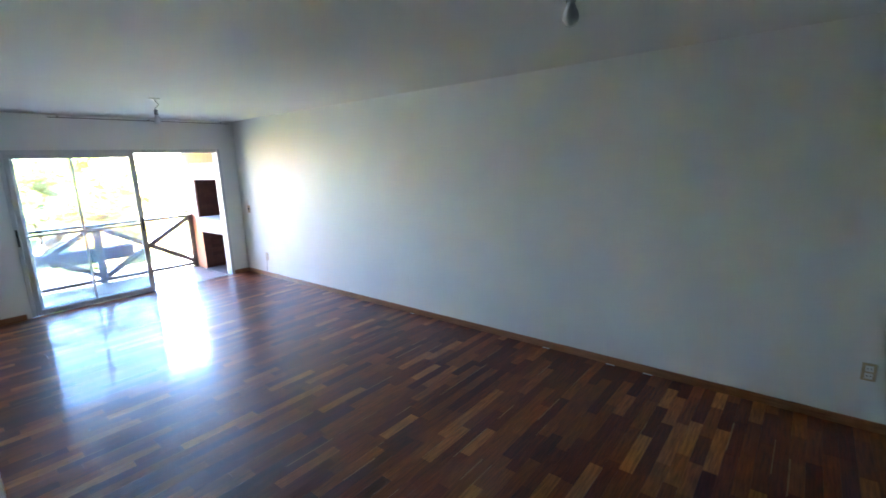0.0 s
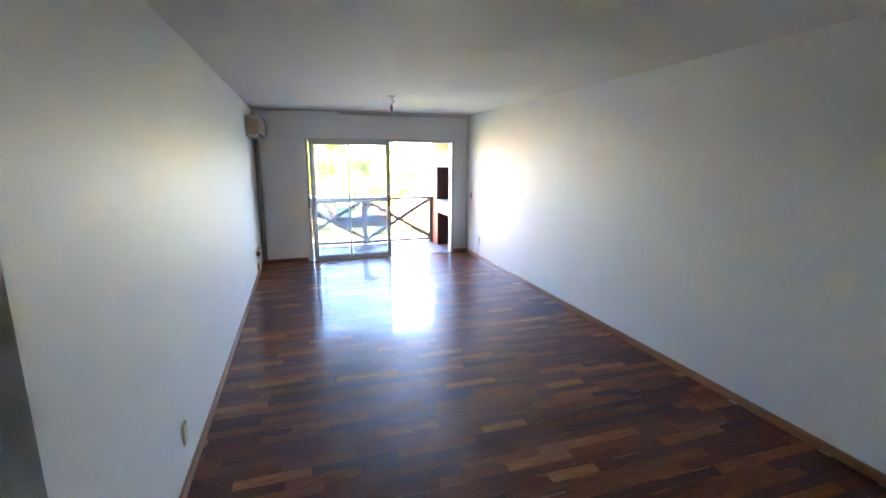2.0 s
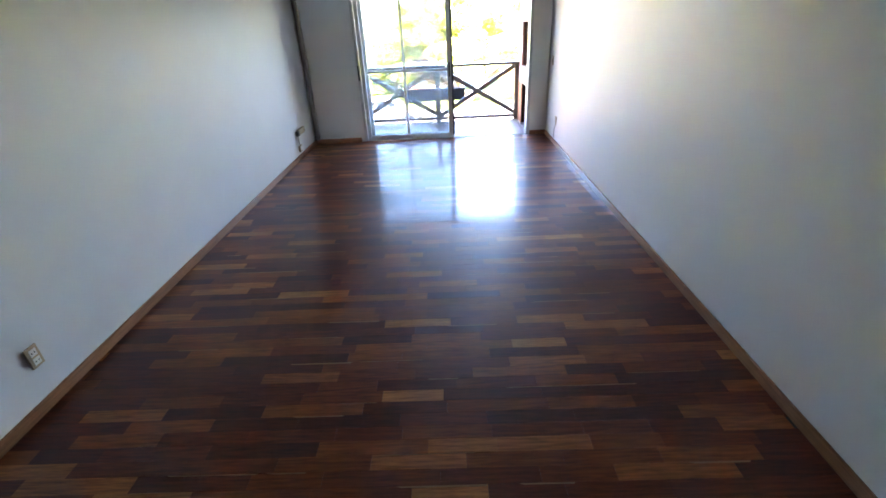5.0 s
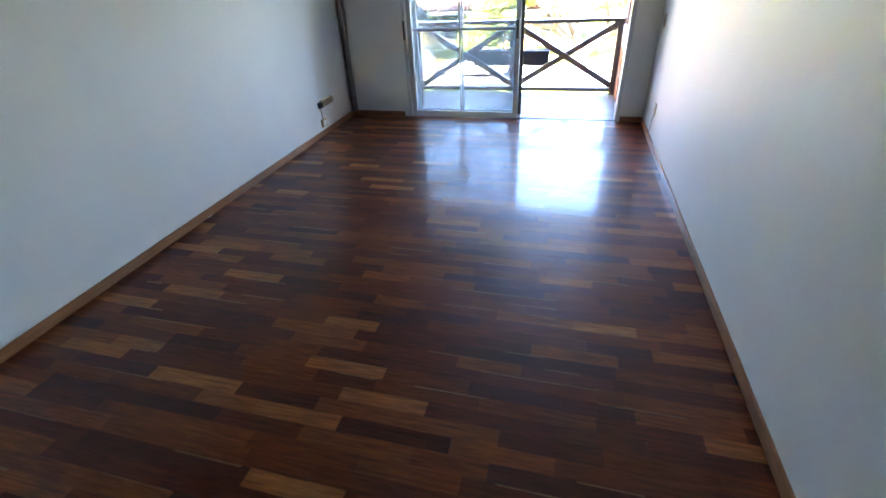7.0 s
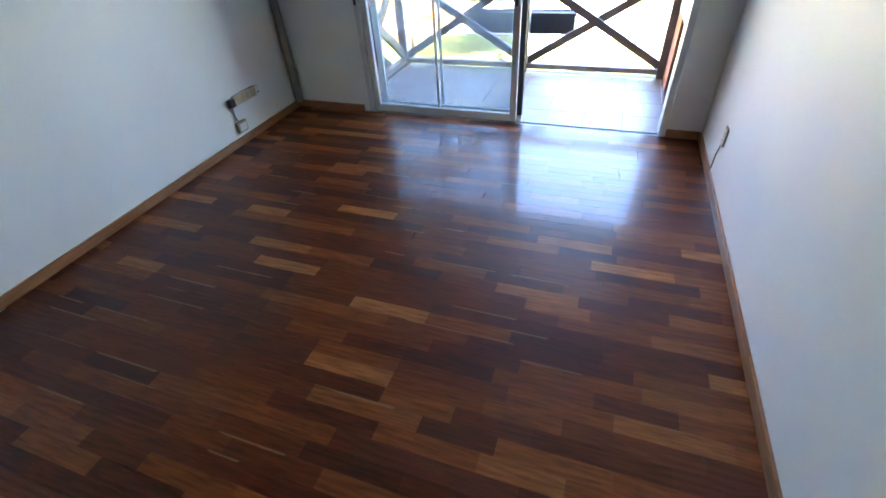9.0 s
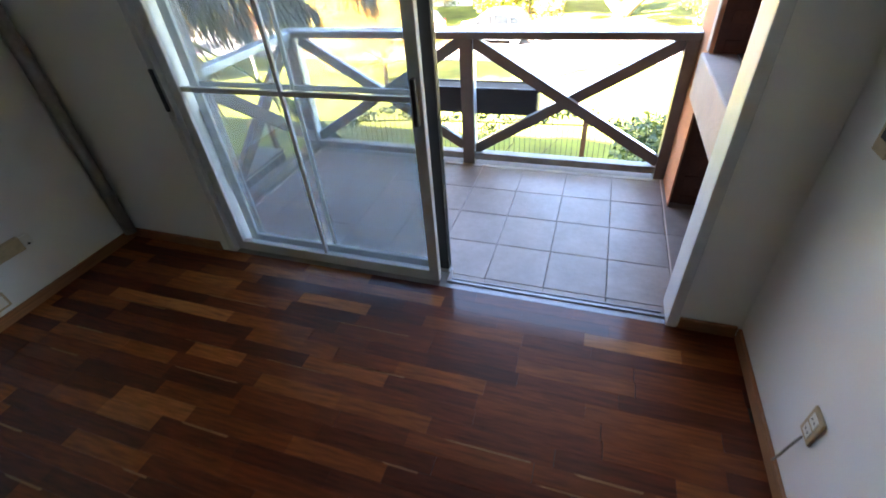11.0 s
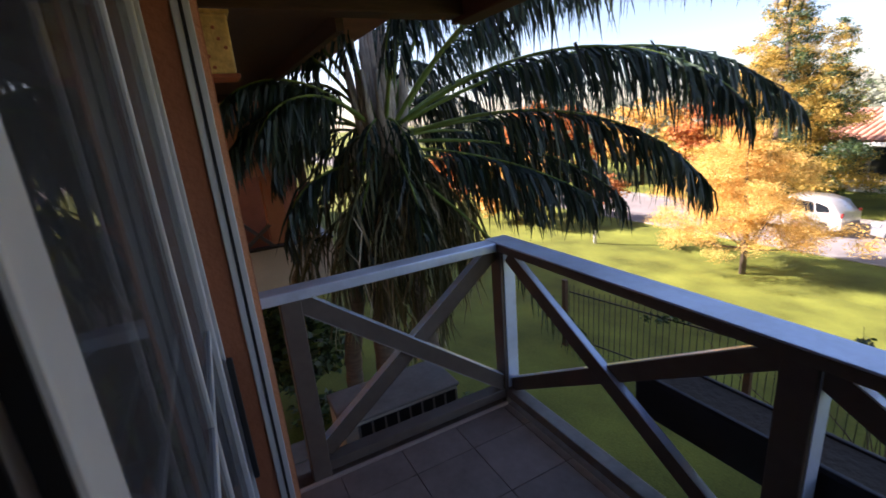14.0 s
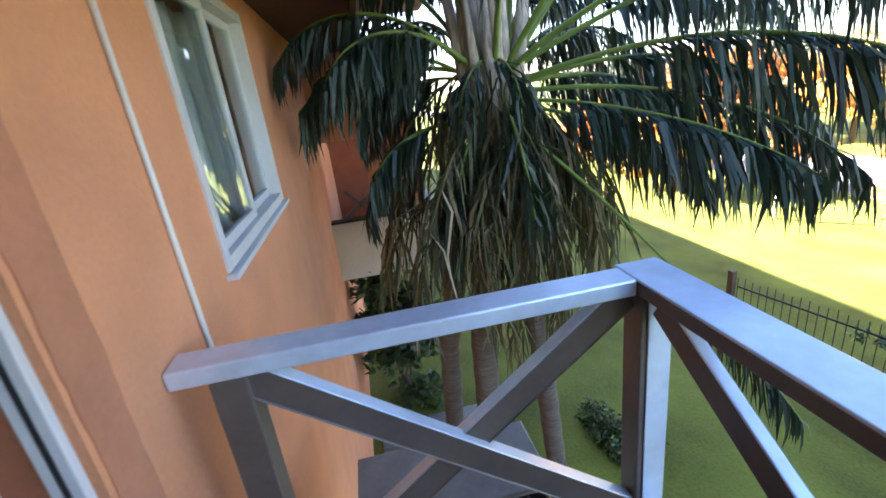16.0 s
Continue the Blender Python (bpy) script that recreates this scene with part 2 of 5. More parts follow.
# Distance haze is mixed into these leaf colours, paler than the near ones.
M["leaf_haze"] = ramp_mat("far foliage paled for haze", [(0, (0.13, 0.15, 0.10)), (0.6, (0.19, 0.205, 0.14)), (1, (0.26, 0.26, 0.18))], 0.8, "island", trans=0.2)
M["leaf_gold"] = ramp_mat("golden autumn needles", [(0, (0.46, 0.25, 0.05)), (0.5, (0.68, 0.42, 0.095)), (1, (0.82, 0.60, 0.19))], 0.7, "island", trans=0.4)
M["leaf_olive"] = ramp_mat("olive and gold needles", [(0, (0.12, 0.12, 0.02)), (0.4, (0.40, 0.27, 0.04)), (1, (0.70, 0.45, 0.08))], 0.7, "island", trans=0.35)
M["leaf_rust"] = ramp_mat("rust autumn leaves", [(0, (0.30, 0.09, 0.025)), (0.5, (0.46, 0.16, 0.04)), (1, (0.60, 0.28, 0.07))], 0.7, "island", trans=0.35)
M["leaf_dark"] = ramp_mat("dark green leaves", [(0, (0.012, 0.03, 0.012)), (0.5, (0.035, 0.07, 0.02)), (1, (0.09, 0.14, 0.03))], 0.5, "island", trans=0.25)
M["roof_tile"] = mat("terracotta roof", (0.42, 0.20, 0.12), 0.85, vary=0.25, scale=3, per="island", per_amount=0.2)
M["car_silver"] = mat("silver car paint", (0.34, 0.355, 0.38), 0.3, metal=0.6, vary=0.02, bump=0, coat=0.8)
M["car_beige"] = mat("beige car paint", (0.50, 0.47, 0.41), 0.3, metal=0.4, vary=0.02, bump=0, coat=0.8)
M["car_glass"] = mat("tinted car glass", (0.02, 0.025, 0.03), 0.08, vary=0.02, bump=0, spec=0.8)
M["tyre"] = mat("tyre rubber", (0.02, 0.02, 0.02), 0.8)
M["hub"] = mat("alloy hub", (0.5, 0.5, 0.5), 0.35, metal=0.8)
M["lampred"] = mat("red lens", (0.35, 0.02, 0.02), 0.2, vary=0.03, bump=0)
M["dark_glass"] = mat("dark window glass", (0.03, 0.035, 0.04), 0.05, vary=0.05, bump=0, spec=0.8)
M["planter"] = mat("black plastic planter", (0.022, 0.022, 0.026), 0.5, vary=0.2, scale=8)
# Pale colour stands for light glinting on plank edges.
M["glint_strip"] = mat("pale strip for plank glints", (0.27, 0.125, 0.05), 0.45, vary=0.3, scale=9, stretch=(1, 10, 1), coat=0.5, spec=0.15)
# Top cover's grey is set low to carry the shade it stands in.
M["unit_top"] = mat("grey enamel darkened for shade", (0.27, 0.255, 0.23), 0.6, vary=0.2, scale=9, bump=0.1)
M["petal"] = mat("red rose petals", (0.40, 0.045, 0.03), 0.6, vary=0.25, scale=60, bump=0)
M["soil"] = mat("dry soil", (0.06, 0.045, 0.03), 0.95, bump=0.8, bscale=30)
M["patch"] = mat("bare plaster", (0.66, 0.60, 0.52), 0.9, vary=0.15, scale=30)


# ---- building helpers ----
def box(bm, x0, x1, y0, y1, z0, z1, bev=0.0, m=None):
    r = bmesh.ops.create_cube(bm, size=1.0)
    vs = r["verts"]
    for v in vs:
        v.co = Vector(((x0 + x1) / 2 + v.co.x * (x1 - x0), (y0 + y1) / 2 + v.co.y * (y1 - y0), (z0 + z1) / 2 + v.co.z * (z1 - z0)))
        if m is not None:
            v.co = m @ v.co
    if bev:
        es = list({e for v in vs for e in v.link_edges})
        bmesh.ops.bevel(bm, geom=es, offset=bev, segments=2, affect="EDGES", profile=0.5)
    return bm


def boxes(*bs, bev=0.0):
    bm = bmesh.new()
    for b in bs:
        box(bm, *b, bev=bev)
    return bm


def tube(bm, pts, radii, sides=8, caps=True):
    """A tube along points with a radius at each."""
    rings, prev = [], None
    pts = [Vector(p) for p in pts]
    for i, p in enumerate(pts):
        d = (pts[min(i + 1, len(pts) - 1)] - pts[max(i - 1, 0)]).normalized()
        a = prev if prev is not None else (Vector((1, 0, 0)) if abs(d.x) < 0.8 else Vector((0, 1, 0)))
        a = (a - d * a.dot(d)).normalized()
        prev, b = a, d.cross(a)
        r = radii[i] if hasattr(radii, "__len__") else radii
        rings.append([bm.verts.new(p + (a * math.cos(2 * math.pi * k / sides) + b * math.sin(2 * math.pi * k / sides)) * r) for k in range(sides)])
    for r0, r1 in zip(rings, rings[1:]):
        for k in range(sides):
            f = bm.faces.new((r0[k], r0[(k + 1) % sides], r1[(k + 1) % sides], r1[k]))
            f.smooth = True
    if caps:
        bm.faces.new(rings[0][::-1]); bm.faces.new(rings[-1])
    return bm


def part(name, bm, material, parent=None, label=""):
    me = bpy.data.meshes.new(name)
    if isinstance(bm, bmesh.types.BMesh):
        bmesh.ops.recalc_face_normals(bm, faces=bm.faces[:])
        bm.to_mesh(me)
        bm.free()
    else:
        me.from_pydata(bm[0], [], bm[1])
    me.materials.append(M[material])
    ob = new(name, me)
    if parent is not None:
        ob.parent = parent
        ob.matrix_parent_inverse = parent.matrix_world.inverted()
    if label:
        tagged(ob, label)
    return ob


STREET = []                                     # things that stand on the level of the street


def thing(name, at, label, category, group="", kind=""):
    ob = new(name)
    ob.location = at
    ob.empty_display_size = 0.1
    ob.matrix_world = Matrix.Translation(at)
    if at[1] > 12:
        STREET.append(ob)
    return tagged(ob, label, category, group, kind)


def setting(name, bm, material, label, category):
    return tagged(part(name, bm, material), label, category, kind="structure")


W, CEIL, FLOOR_B = 3.60, 2.48, -0.07          # room width, ceiling, balcony floor
FACE = 0.31                                     # outer plane of the facade
X0, X1, HEAD = 0.78, 3.345, 2.05                # balcony door opening
BACK = -9.6


def ground_z(y):
    return -3.0 - 1.05 * min(1.0, max(0.0, (y - 3.0) / 12.0))


# ---- the room ----
setting("wall_right", boxes((W, W + 0.15, BACK, 0.0, -0.2, CEIL + 0.1)), "wall", "long smooth white painted wall, slightly grubby", "wall")
setting("wall_left", boxes((-0.14, 0.0, -6.5, 0.0, -0.2, CEIL + 0.1)), "wall", "long smooth white painted wall", "wall")
setting("wall_back", boxes((-2.0, W + 0.15, BACK - 0.15, BACK, -0.2, CEIL + 0.1)), "wall", "plain white painted wall closing the room", "wall")
setting("wall_hall", boxes((-2.15, -2.0, BACK, -6.36, -0.2, CEIL + 0.1), (-2.0, -0.14, -6.5, -6.36, -0.2, CEIL + 0.1)), "wall", "plain white painted hallway wall", "wall")
setting("wall_end", boxes((0.0, X0, 0.0, 0.12, -0.2, HEAD)), "wall", "short white end wall beside the balcony door", "wall")
setting("wall_return", boxes((X1, W + 0.15, 0.0, 0.12, -0.2, HEAD)), "wall", "narrow white wall between door and corner", "wall")
setting("lintel", boxes((0.0, W + 0.15, -0.025, 0.12, HEAD, CEIL + 0.1)), "wall", "white beam over the balcony door", "beam")
setting("ceiling", boxes((-2.0, W, BACK, -0.025, CEIL, CEIL + 0.1)), "ceiling", "flat white painted ceiling", "ceiling")
setting("subfloor", boxes((-2.0, W, BACK, 0.0, -0.2, -0.013)), "subfloor", "dark base under the parquet strips", "floor")
setting("baseboard", boxes((0.001, 0.016, -6.5, -0.016, 0.0, 0.065), (W - 0.016, W - 0.001, BACK, -0.016, 0.0, 0.065), (0.001, X0 - 0.05, -0.016, -0.001, 0.0, 0.065), (X1 + 0.005, W - 0.016, -0.016, -0.001, 0.0, 0.065), bev=0.003), "skirting", "low varnished wooden skirting board", "baseboard")

# ---- sliding balcony door ----
fr = thing("door_1", (2.06, 0.05, 0.0), "white aluminium sliding balcony door, one half slid open", "door", kind="structure")
part("frame_jamb", boxes((X0, X0 + 0.045, 0.0, 0.165, 0.0, HEAD), bev=0.004), "alu", fr)
part("frame_jamb", boxes((X1 - 0.045, X1, -0.012, 0.165, 0.0, HEAD), bev=0.004), "alu", fr)
part("frame_head", boxes((X0 + 0.045, X1 - 0.045, 0.0, 0.165, HEAD - 0.05, HEAD), bev=0.004), "alu", fr)
part("track", boxes((X0 + 0.045, X1 - 0.045, 0.004, 0.068, -0.06, -0.004), (X0 + 0.045, 2.2, 0.068, 0.165, -0.06, -0.004), (2.2, X1 - 0.045, 0.044, 0.049, -0.004, 0.004), (2.2, X1 - 0.045, 0.132, 0.137, -0.069, -0.052)), "track", fr)


def leaf(y, x0, x1, mx, front):
    """One sliding leaf with a cross of glazing bars and four panes."""
    s, mid = 0.055, 1.0
    d = 0.019
    zb, zt = 0.004, HEAD - 0.045
    lf = part("sliding_leaf", boxes((x0, x0 + s, y - d, y + d, zb, zt), (x1 - s, x1, y - d, y + d, zb, zt), (x0 + s, x1 - s, y - d, y + d, zb, zb + 0.065), (x0 + s, x1 - s, y - d, y + d, zt - 0.055, zt), bev=0.004), "alu", fr)
    part("glazing_bar", boxes((mx - 0.010, mx + 0.010, y - 0.010, y + 0.010, zb + 0.065, zt - 0.055), bev=0.003), "alu", lf)
    part("glazing_bar", boxes((x0 + s, mx - 0.010, y - 0.0095, y + 0.0095, mid - 0.012, mid + 0.012), (mx + 0.010, x1 - s, y - 0.0095, y + 0.0095, mid - 0.012, mid + 0.012), bev=0.002), "alu", lf)
    for a, b in ((x0 + s, mx - 0.010), (mx + 0.010, x1 - s)):
        for c, e in ((zb + 0.065, mid - 0.012), (mid + 0.012, zt - 0.055)):
            p = part("pane", boxes((a, b, y - 0.003, y + 0.003, c, e)), "glass" if front else "film", lf)
            p.visible_shadow = False
    return lf


l1 = leaf(0.047, X0 + 0.05, 2.165, 1.465, True)
l2 = leaf(0.135, X0 + 0.09, 2.195, 1.475, False)
# black strip laid over the room side of the outer leaf's stile
part("stile_strip", boxes((2.195 - 0.055, 2.195, 0.1115, 0.1158, 0.03, HEAD - 0.05)), "rubber", l2, "black strip on the room side of the stile")
part("gasket", boxes((2.1952, 2.1985, 0.119, 0.130, 0.03, HEAD - 0.05), (2.1952, 2.1985, 0.138, 0.150, 0.03, HEAD - 0.05)), "rubber", l2, "black brush seals")
part("handle", boxes((2.128, 2.15, -0.006, 0.027, 0.90, 1.10), bev=0.006), "black", l1, "black recessed pull handle")
part("handle", boxes((X0 + 0.012, X0 + 0.034, -0.016, -0.001, 0.90, 1.11), bev=0.006), "black", fr, "black lock plate")
part("handle", boxes((2.155, 2.185, 0.1545, 0.170, 0.90, 1.0), bev=0.006), "black", l2, "black outer catch")
part("handle", boxes((X0 + 0.05, X0 + 0.075, 0.1645, 0.186, 0.36, 0.86), bev=0.006), "black", fr, "long black pull bar beside the door")

# ---- facade ----
setting("facade_wall", boxes((-4.5, -1.45, 0.0, FACE, -3.2, 5.2), (-0.11, 0.0, 0.0, FACE, -3.2, 5.2), (0.0, 0.79, 0.125, FACE, -3.2, 5.2), (-1.45, -0.11, 0.0, FACE, -3.2, 0.95), (-1.45, -0.11, 0.0, FACE, 2.02, 5.2), (0.79, 9.0, 0.125, FACE, HEAD, 5.2), (X1 + 0.02, 9.0, 0.146, FACE, -0.3, HEAD), (0.79, 9.0, 0.125, FACE, -3.2, -0.3)), "stucco", "rough orange stucco facade of the house", "facade")
# Orange reveal drawn brown, the shade of the recess put into its colour.
setting("door_reveal", boxes((0.79, 0.803, 0.146, 0.238, FLOOR_B, HEAD)), "brown_shade_rust", "orange door reveal with shade in its brown colour", "reveal")
gd = setting("trim", boxes((0.79, 0.812, 0.240, 0.292, FLOOR_B, HEAD), bev=0.003), "alu", "white guide rail of a roller shutter beside the door", "trim")
part("slot", boxes((0.812, 0.814, 0.262, 0.272, FLOOR_B, HEAD)), "rubber", gd)
bm = bmesh.new()
prev_ = None
for k in range(60):
    z = FLOOR_B + k * (HEAD - FLOOR_B) / 59
    e0 = 0.66 + 0.008 * noise.noise(Vector((z * 5, 3, 0))) + 0.006 * noise.noise(Vector((z * 17, 9, 0)))
    e1 = 0.776 + 0.006 * noise.noise(Vector((z * 6, 7, 0))) + 0.005 * noise.noise(Vector((z * 19, 2, 0)))
    cur = [bm.verts.new((x, y, z)) for x, y in ((e0, FACE), (e0, FACE + 0.004), (e1, FACE + 0.004), (e1, FACE))]
    if prev_:
        for i in range(4):
            bm.faces.new((prev_[i], prev_[(i + 1) % 4], cur[(i + 1) % 4], cur[i]))
    else:
        bm.faces.new(cur)
    prev_ = cur
bm.faces.new(prev_[::-1])
setting("border", bm, "stucco_band", "uneven reddish painted border on the orange stucco", "trim")
# Upper storey and west end are unseen, sized to cast the house's shadow.
setting("room_block", boxes((-32.0, -2.2, -9.9, -0.001, -3.2, 5.2), (-2.199, 9.0, -9.9, -0.2, CEIL + 0.12, 5.2), (W + 0.16, 9.0, -9.9, 0.12, -3.2, CEIL + 0.1), (-2.2, W + 0.15, -9.9, 0.12, -3.2, -0.21), (-2.19, -0.15, -6.35, -0.6, -0.2, CEIL + 0.1)), "stucco", "plain orange body of the apartment house", "building")

# ---- balcony ----
setting("balcony_slab", boxes((0.39, 4.3, 0.122, 1.70, -0.30, FLOOR_B - 0.012), (2.2, X1 - 0.002, 0.0, 0.122, -0.205, FLOOR_B - 0.012)), "grout", "concrete balcony slab with grey grout between the tiles", "slab")
setting("balcony_ceiling", boxes((0.1, 4.3, FACE, 1.61, 2.36, 2.44)), "timber", "dark timber boarded balcony ceiling", "ceiling")
setting("beam", boxes((0.06, 4.3, 1.61, 1.74, 2.10, 2.44), bev=0.008), "timber", "dark brown timber beam at the balcony edge", "beam")
setting("beam_side", boxes((0.06, 0.2, FACE, 1.608, 2.12, 2.44), bev=0.008), "timber", "dark brown timber beam at the balcony end", "beam")
setting("eaves", boxes((-4.5, 0.058, FACE, 0.95, 2.15, 2.22), (-4.5, 0.058, 0.95, 0.99, 2.06, 2.30)), "timber", "dark brown timber eaves with a fascia board", "eaves")
setting("roof_slab", boxes((-4.6, 9.0, FACE, 1.85, 2.442, 2.55)), "roof_tile", "terracotta tiled balcony roof", "roof")


def bar(bm, a, b, w, d, side):
    """A board from a to b, w wide in the plane of the rail, d deep along side."""
    a, b = Vector(a), Vector(b)
    u = (b - a).normalized()
    s = Vector(side)
    n = u.cross(s)
    m = Matrix((u, s, n)).transposed().to_4x4()
    m.translation = (a + b) / 2
    L = (b - a).length
    return box(bm, -L / 2, L / 2, -d / 2, d / 2, -w / 2, w / 2, bev=0.004, m=m)


rl = thing("balcony_railing", (1.9, 1.65, FLOOR_B), "taupe painted timber balcony railing with crossed braces", "railing")
RY, RX = 1.60, 0.465
part("post", boxes((1.87, 1.965, RY - 0.045, RY + 0.045, FLOOR_B - 0.01, 0.884), bev=0.005), "rail", rl)
part("post", boxes((3.325, 3.40, RY - 0.045, RY + 0.045, FLOOR_B - 0.01, 0.884), bev=0.005), "rail", rl)
part("post", boxes((RX - 0.045, RX + 0.045, RY - 0.05, RY + 0.045, FLOOR_B - 0.01, 0.884), bev=0.005), "rail", rl)
part("post", boxes((RX - 0.045, RX + 0.045, 0.40, 0.49, FLOOR_B - 0.01, 0.884), bev=0.005), "rail", rl)
tr_ = part("top_rail", boxes((RX - 0.066, 3.40, RY - 0.066, RY + 0.066, 0.884, 0.926), bev=0.005), "rail", rl)
# Cap colour carries the blue sky light lying on the rail.
part("cap", boxes((RX - 0.068, 3.40, RY - 0.068, RY + 0.068, 0.926, 0.935), bev=0.003), "rail_top", tr_, "pale cap with sky light in its colour")
part("top_rail", boxes((RX - 0.05, RX + 0.05, FACE + 0.002, RY - 0.0685, 0.884, 0.934), bev=0.006), "rail_top", rl, "pale top rail with sky light in its colour")
part("bottom_rail", boxes((RX + 0.045, 1.87, RY - 0.04, RY + 0.04, -0.035, 0.02), bev=0.005), "rail_worn", rl)
part("bottom_rail", boxes((1.965, 3.325, RY - 0.04, RY + 0.04, -0.035, 0.02), bev=0.005), "rail_worn", rl)
part("bottom_rail", boxes((RX - 0.04, RX + 0.04, 0.49, RY - 0.05, -0.035, 0.02), bev=0.005), "rail", rl)
def brace(a, b, w, side):
    """A brace board with a pale strip for the sky light on its upper edge."""
    br = part("brace", bar(bmesh.new(), a, b, w, 0.04, side), "rail", rl)
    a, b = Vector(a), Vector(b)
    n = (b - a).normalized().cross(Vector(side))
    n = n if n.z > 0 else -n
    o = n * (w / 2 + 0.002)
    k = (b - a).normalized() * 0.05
    part("edge", bar(bmesh.new(), a + o + k, b + o - k, 0.004, 0.036, side), "rail_top", br, "pale strip for sky light on the upper edge")


for xa, xb in ((RX + 0.045, 1.87), (1.965, 3.325)):
    dx = 0.07 if xa < 1 else 0.03
    brace((xa - 0.005, RY + 0.012, 0.035), (xb + 0.005, RY + 0.012, 0.86), 0.075, (0, 1, 0))
    brace((xa + dx - 0.03, RY - 0.012, 0.86), (xb + 0.005, RY - 0.012, 0.035 + dx * 0.6), 0.075, (0, 1, 0))
brace((RX - 0.012, 0.48, 0.06), (RX - 0.012, 1.53, 0.87), 0.085, (1, 0, 0))
brace((RX + 0.012, 0.48, 0.87), (RX + 0.012, 1.56, 0.05), 0.085, (1, 0, 0))
# Added pale strips put the light on the posts' right faces.
part("lit_side_strip", boxes((RX + 0.0455, RX + 0.052, RY - 0.03, RY + 0.045, 0.03, 0.878), bev=0.002), "rail_top", rl, "added pale strip for the lit side of the post")
part("lit_side_strip", boxes((1.9655, 1.971, RY - 0.035, RY + 0.04, 0.03, 0.878), bev=0.002), "rail_top", rl, "added pale strip for the lit side of the post")
setting("edge_strip", boxes((RX + 0.045, RX + 0.06, FACE, 1.55, FLOOR_B - 0.01, FLOOR_B + 0.012), (3.37, 3.378, 0.12, 1.55, FLOOR_B - 0.01, FLOOR_B + 0.004)), "concrete", "pale edging strip along the balcony tiles", "trim")

# ---- barbecue in the balcony wall ----
bq = thing("barbecue", (3.8, 0.85, FLOOR_B), "built-in brick barbecue with cream rendered hearth and two niches", "barbecue")
BX = 3.40
for pier in ((BX + 0.003, 4.2, 1.255, 1.69, FLOOR_B - 0.01, 2.36), (BX + 0.003, 4.2, FACE, 0.345, FLOOR_B - 0.01, 2.36), (4.0, 4.2, 0.345, 1.255, FLOOR_B - 0.01, 2.36), (BX + 0.003, 4.0, 0.345, 1.255, 1.86, 2.36)):
    part("pier", boxes(pier), "stucco", bq)
part("hearth_beam", boxes((BX - 0.035, BX + 0.14, FACE, 1.29, 0.63, 0.885), bev=0.012), "concrete", bq, "cream rendered hearth beam")
part("hearth", boxes((BX + 0.14, 4.0, 0.345, 1.255, 0.78, 0.888)), "hearth", bq, "grey hearth slab")
part("hood_beam", boxes((BX - 0.006, BX + 0.16, FACE, 1.325, 1.56, 1.86), bev=0.01), "concrete", bq, "cream rendered hood beam")
part("surround", boxes((BX - 0.004, BX + 0.003, 1.262, 1.325, 0.89, 1.56)), "concrete", bq, "cream rendered edge")
part("surround", boxes((BX - 0.004, BX + 0.003, 1.19, 1.64, FLOOR_B - 0.01, 0.63)), "stucco", bq)
for k, (z0, z1) in enumerate(((FLOOR_B - 0.005, 0.63), (0.89, 1.56))):
    nb = part("lining", boxes((3.985, 3.999, 0.36, 1.24, z0, z1)), "soot", bq, "dark sooty brick lining")
    part("lining", boxes((BX + 0.02, 3.985, 1.241, 1.254, z0, z1)), "soot", bq, "dark sooty brick lining")
    part("lining", boxes((BX + 0.02, 3.985, 0.346, 0.359, z0, z1)), "soot", bq, "dark sooty brick lining")
    rows_ = int((z1 - z0) / 0.072)
    me_b = None
    for r in range(rows_):
        for c in range(4):
            y = 0.42 + c * 0.205 + (0.1 if r % 2 else 0)
            if y > 1.10:
                continue
            if me_b is None:
                first = part("brick", boxes((-0.008, 0.0, -0.098, 0.098, 0.0, 0.063)), "soot", nb)
                me_b, ob = first.data, first
            else:
                ob = new("brick", me_b)
                ob.parent = nb
            ob.location = (3.985, y + 0.03, z0 + 0.005 + r * 0.072)
        for c in range(2):
            ob = new("brick", me_b)
            ob.parent = nb
            ob.location, ob.rotation_euler = (BX + 0.16 + c * 0.21 + (0.08 if r % 2 else 0), 1.241, z0 + 0.005 + r * 0.072), (0, 0, radians(90))

# ---- things in the room ----
ac = thing("air_conditioner", (0.0, -0.62, 2.02), "aged cream wall-mounted split air conditioner above the pipe", "air conditioner")
bm = bmesh.new()
prof = [(0.0, 0.0), (0.15, 0.0), (0.185, 0.03), (0.205, 0.10), (0.20, 0.22), (0.17, 0.275), (0.0, 0.28)]
ra = [bm.verts.new((0.002 + x, -0.985, 2.02 + z)) for x, z in prof]
rb = [bm.verts.new((0.002 + x, -0.22, 2.02 + z)) for x, z in prof]
for k in range(len(prof)):
    bm.faces.new((ra[k], ra[(k + 1) % len(prof)], rb[(k + 1) % len(prof)], rb[k]))
bm.faces.new(ra[::-1]); bm.faces.new(rb)
bmesh.ops.bevel(bm, geom=bm.edges[:], offset=0.008, segments=2, affect="EDGES")
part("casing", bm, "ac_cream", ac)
part("outlet", boxes((0.155, 0.192, -0.97, -0.27, 2.024, 2.05)), "black", ac, "dark air outlet slot")
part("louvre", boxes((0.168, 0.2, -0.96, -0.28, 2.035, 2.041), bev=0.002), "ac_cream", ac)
part("end_cap", boxes((0.02, 0.17, -0.991, -0.985, 2.05, 2.26), bev=0.004), "plastic_cream", ac)
part("panel_gap", boxes((0.2055, 0.2085, -0.97, -0.27, 2.115, 2.119)), "grey_duct", ac)

duct = thing("pipe_duct", (0.04, -0.05, 0.0), "grey wrapped pipe running down the corner to the floor", "pipe")
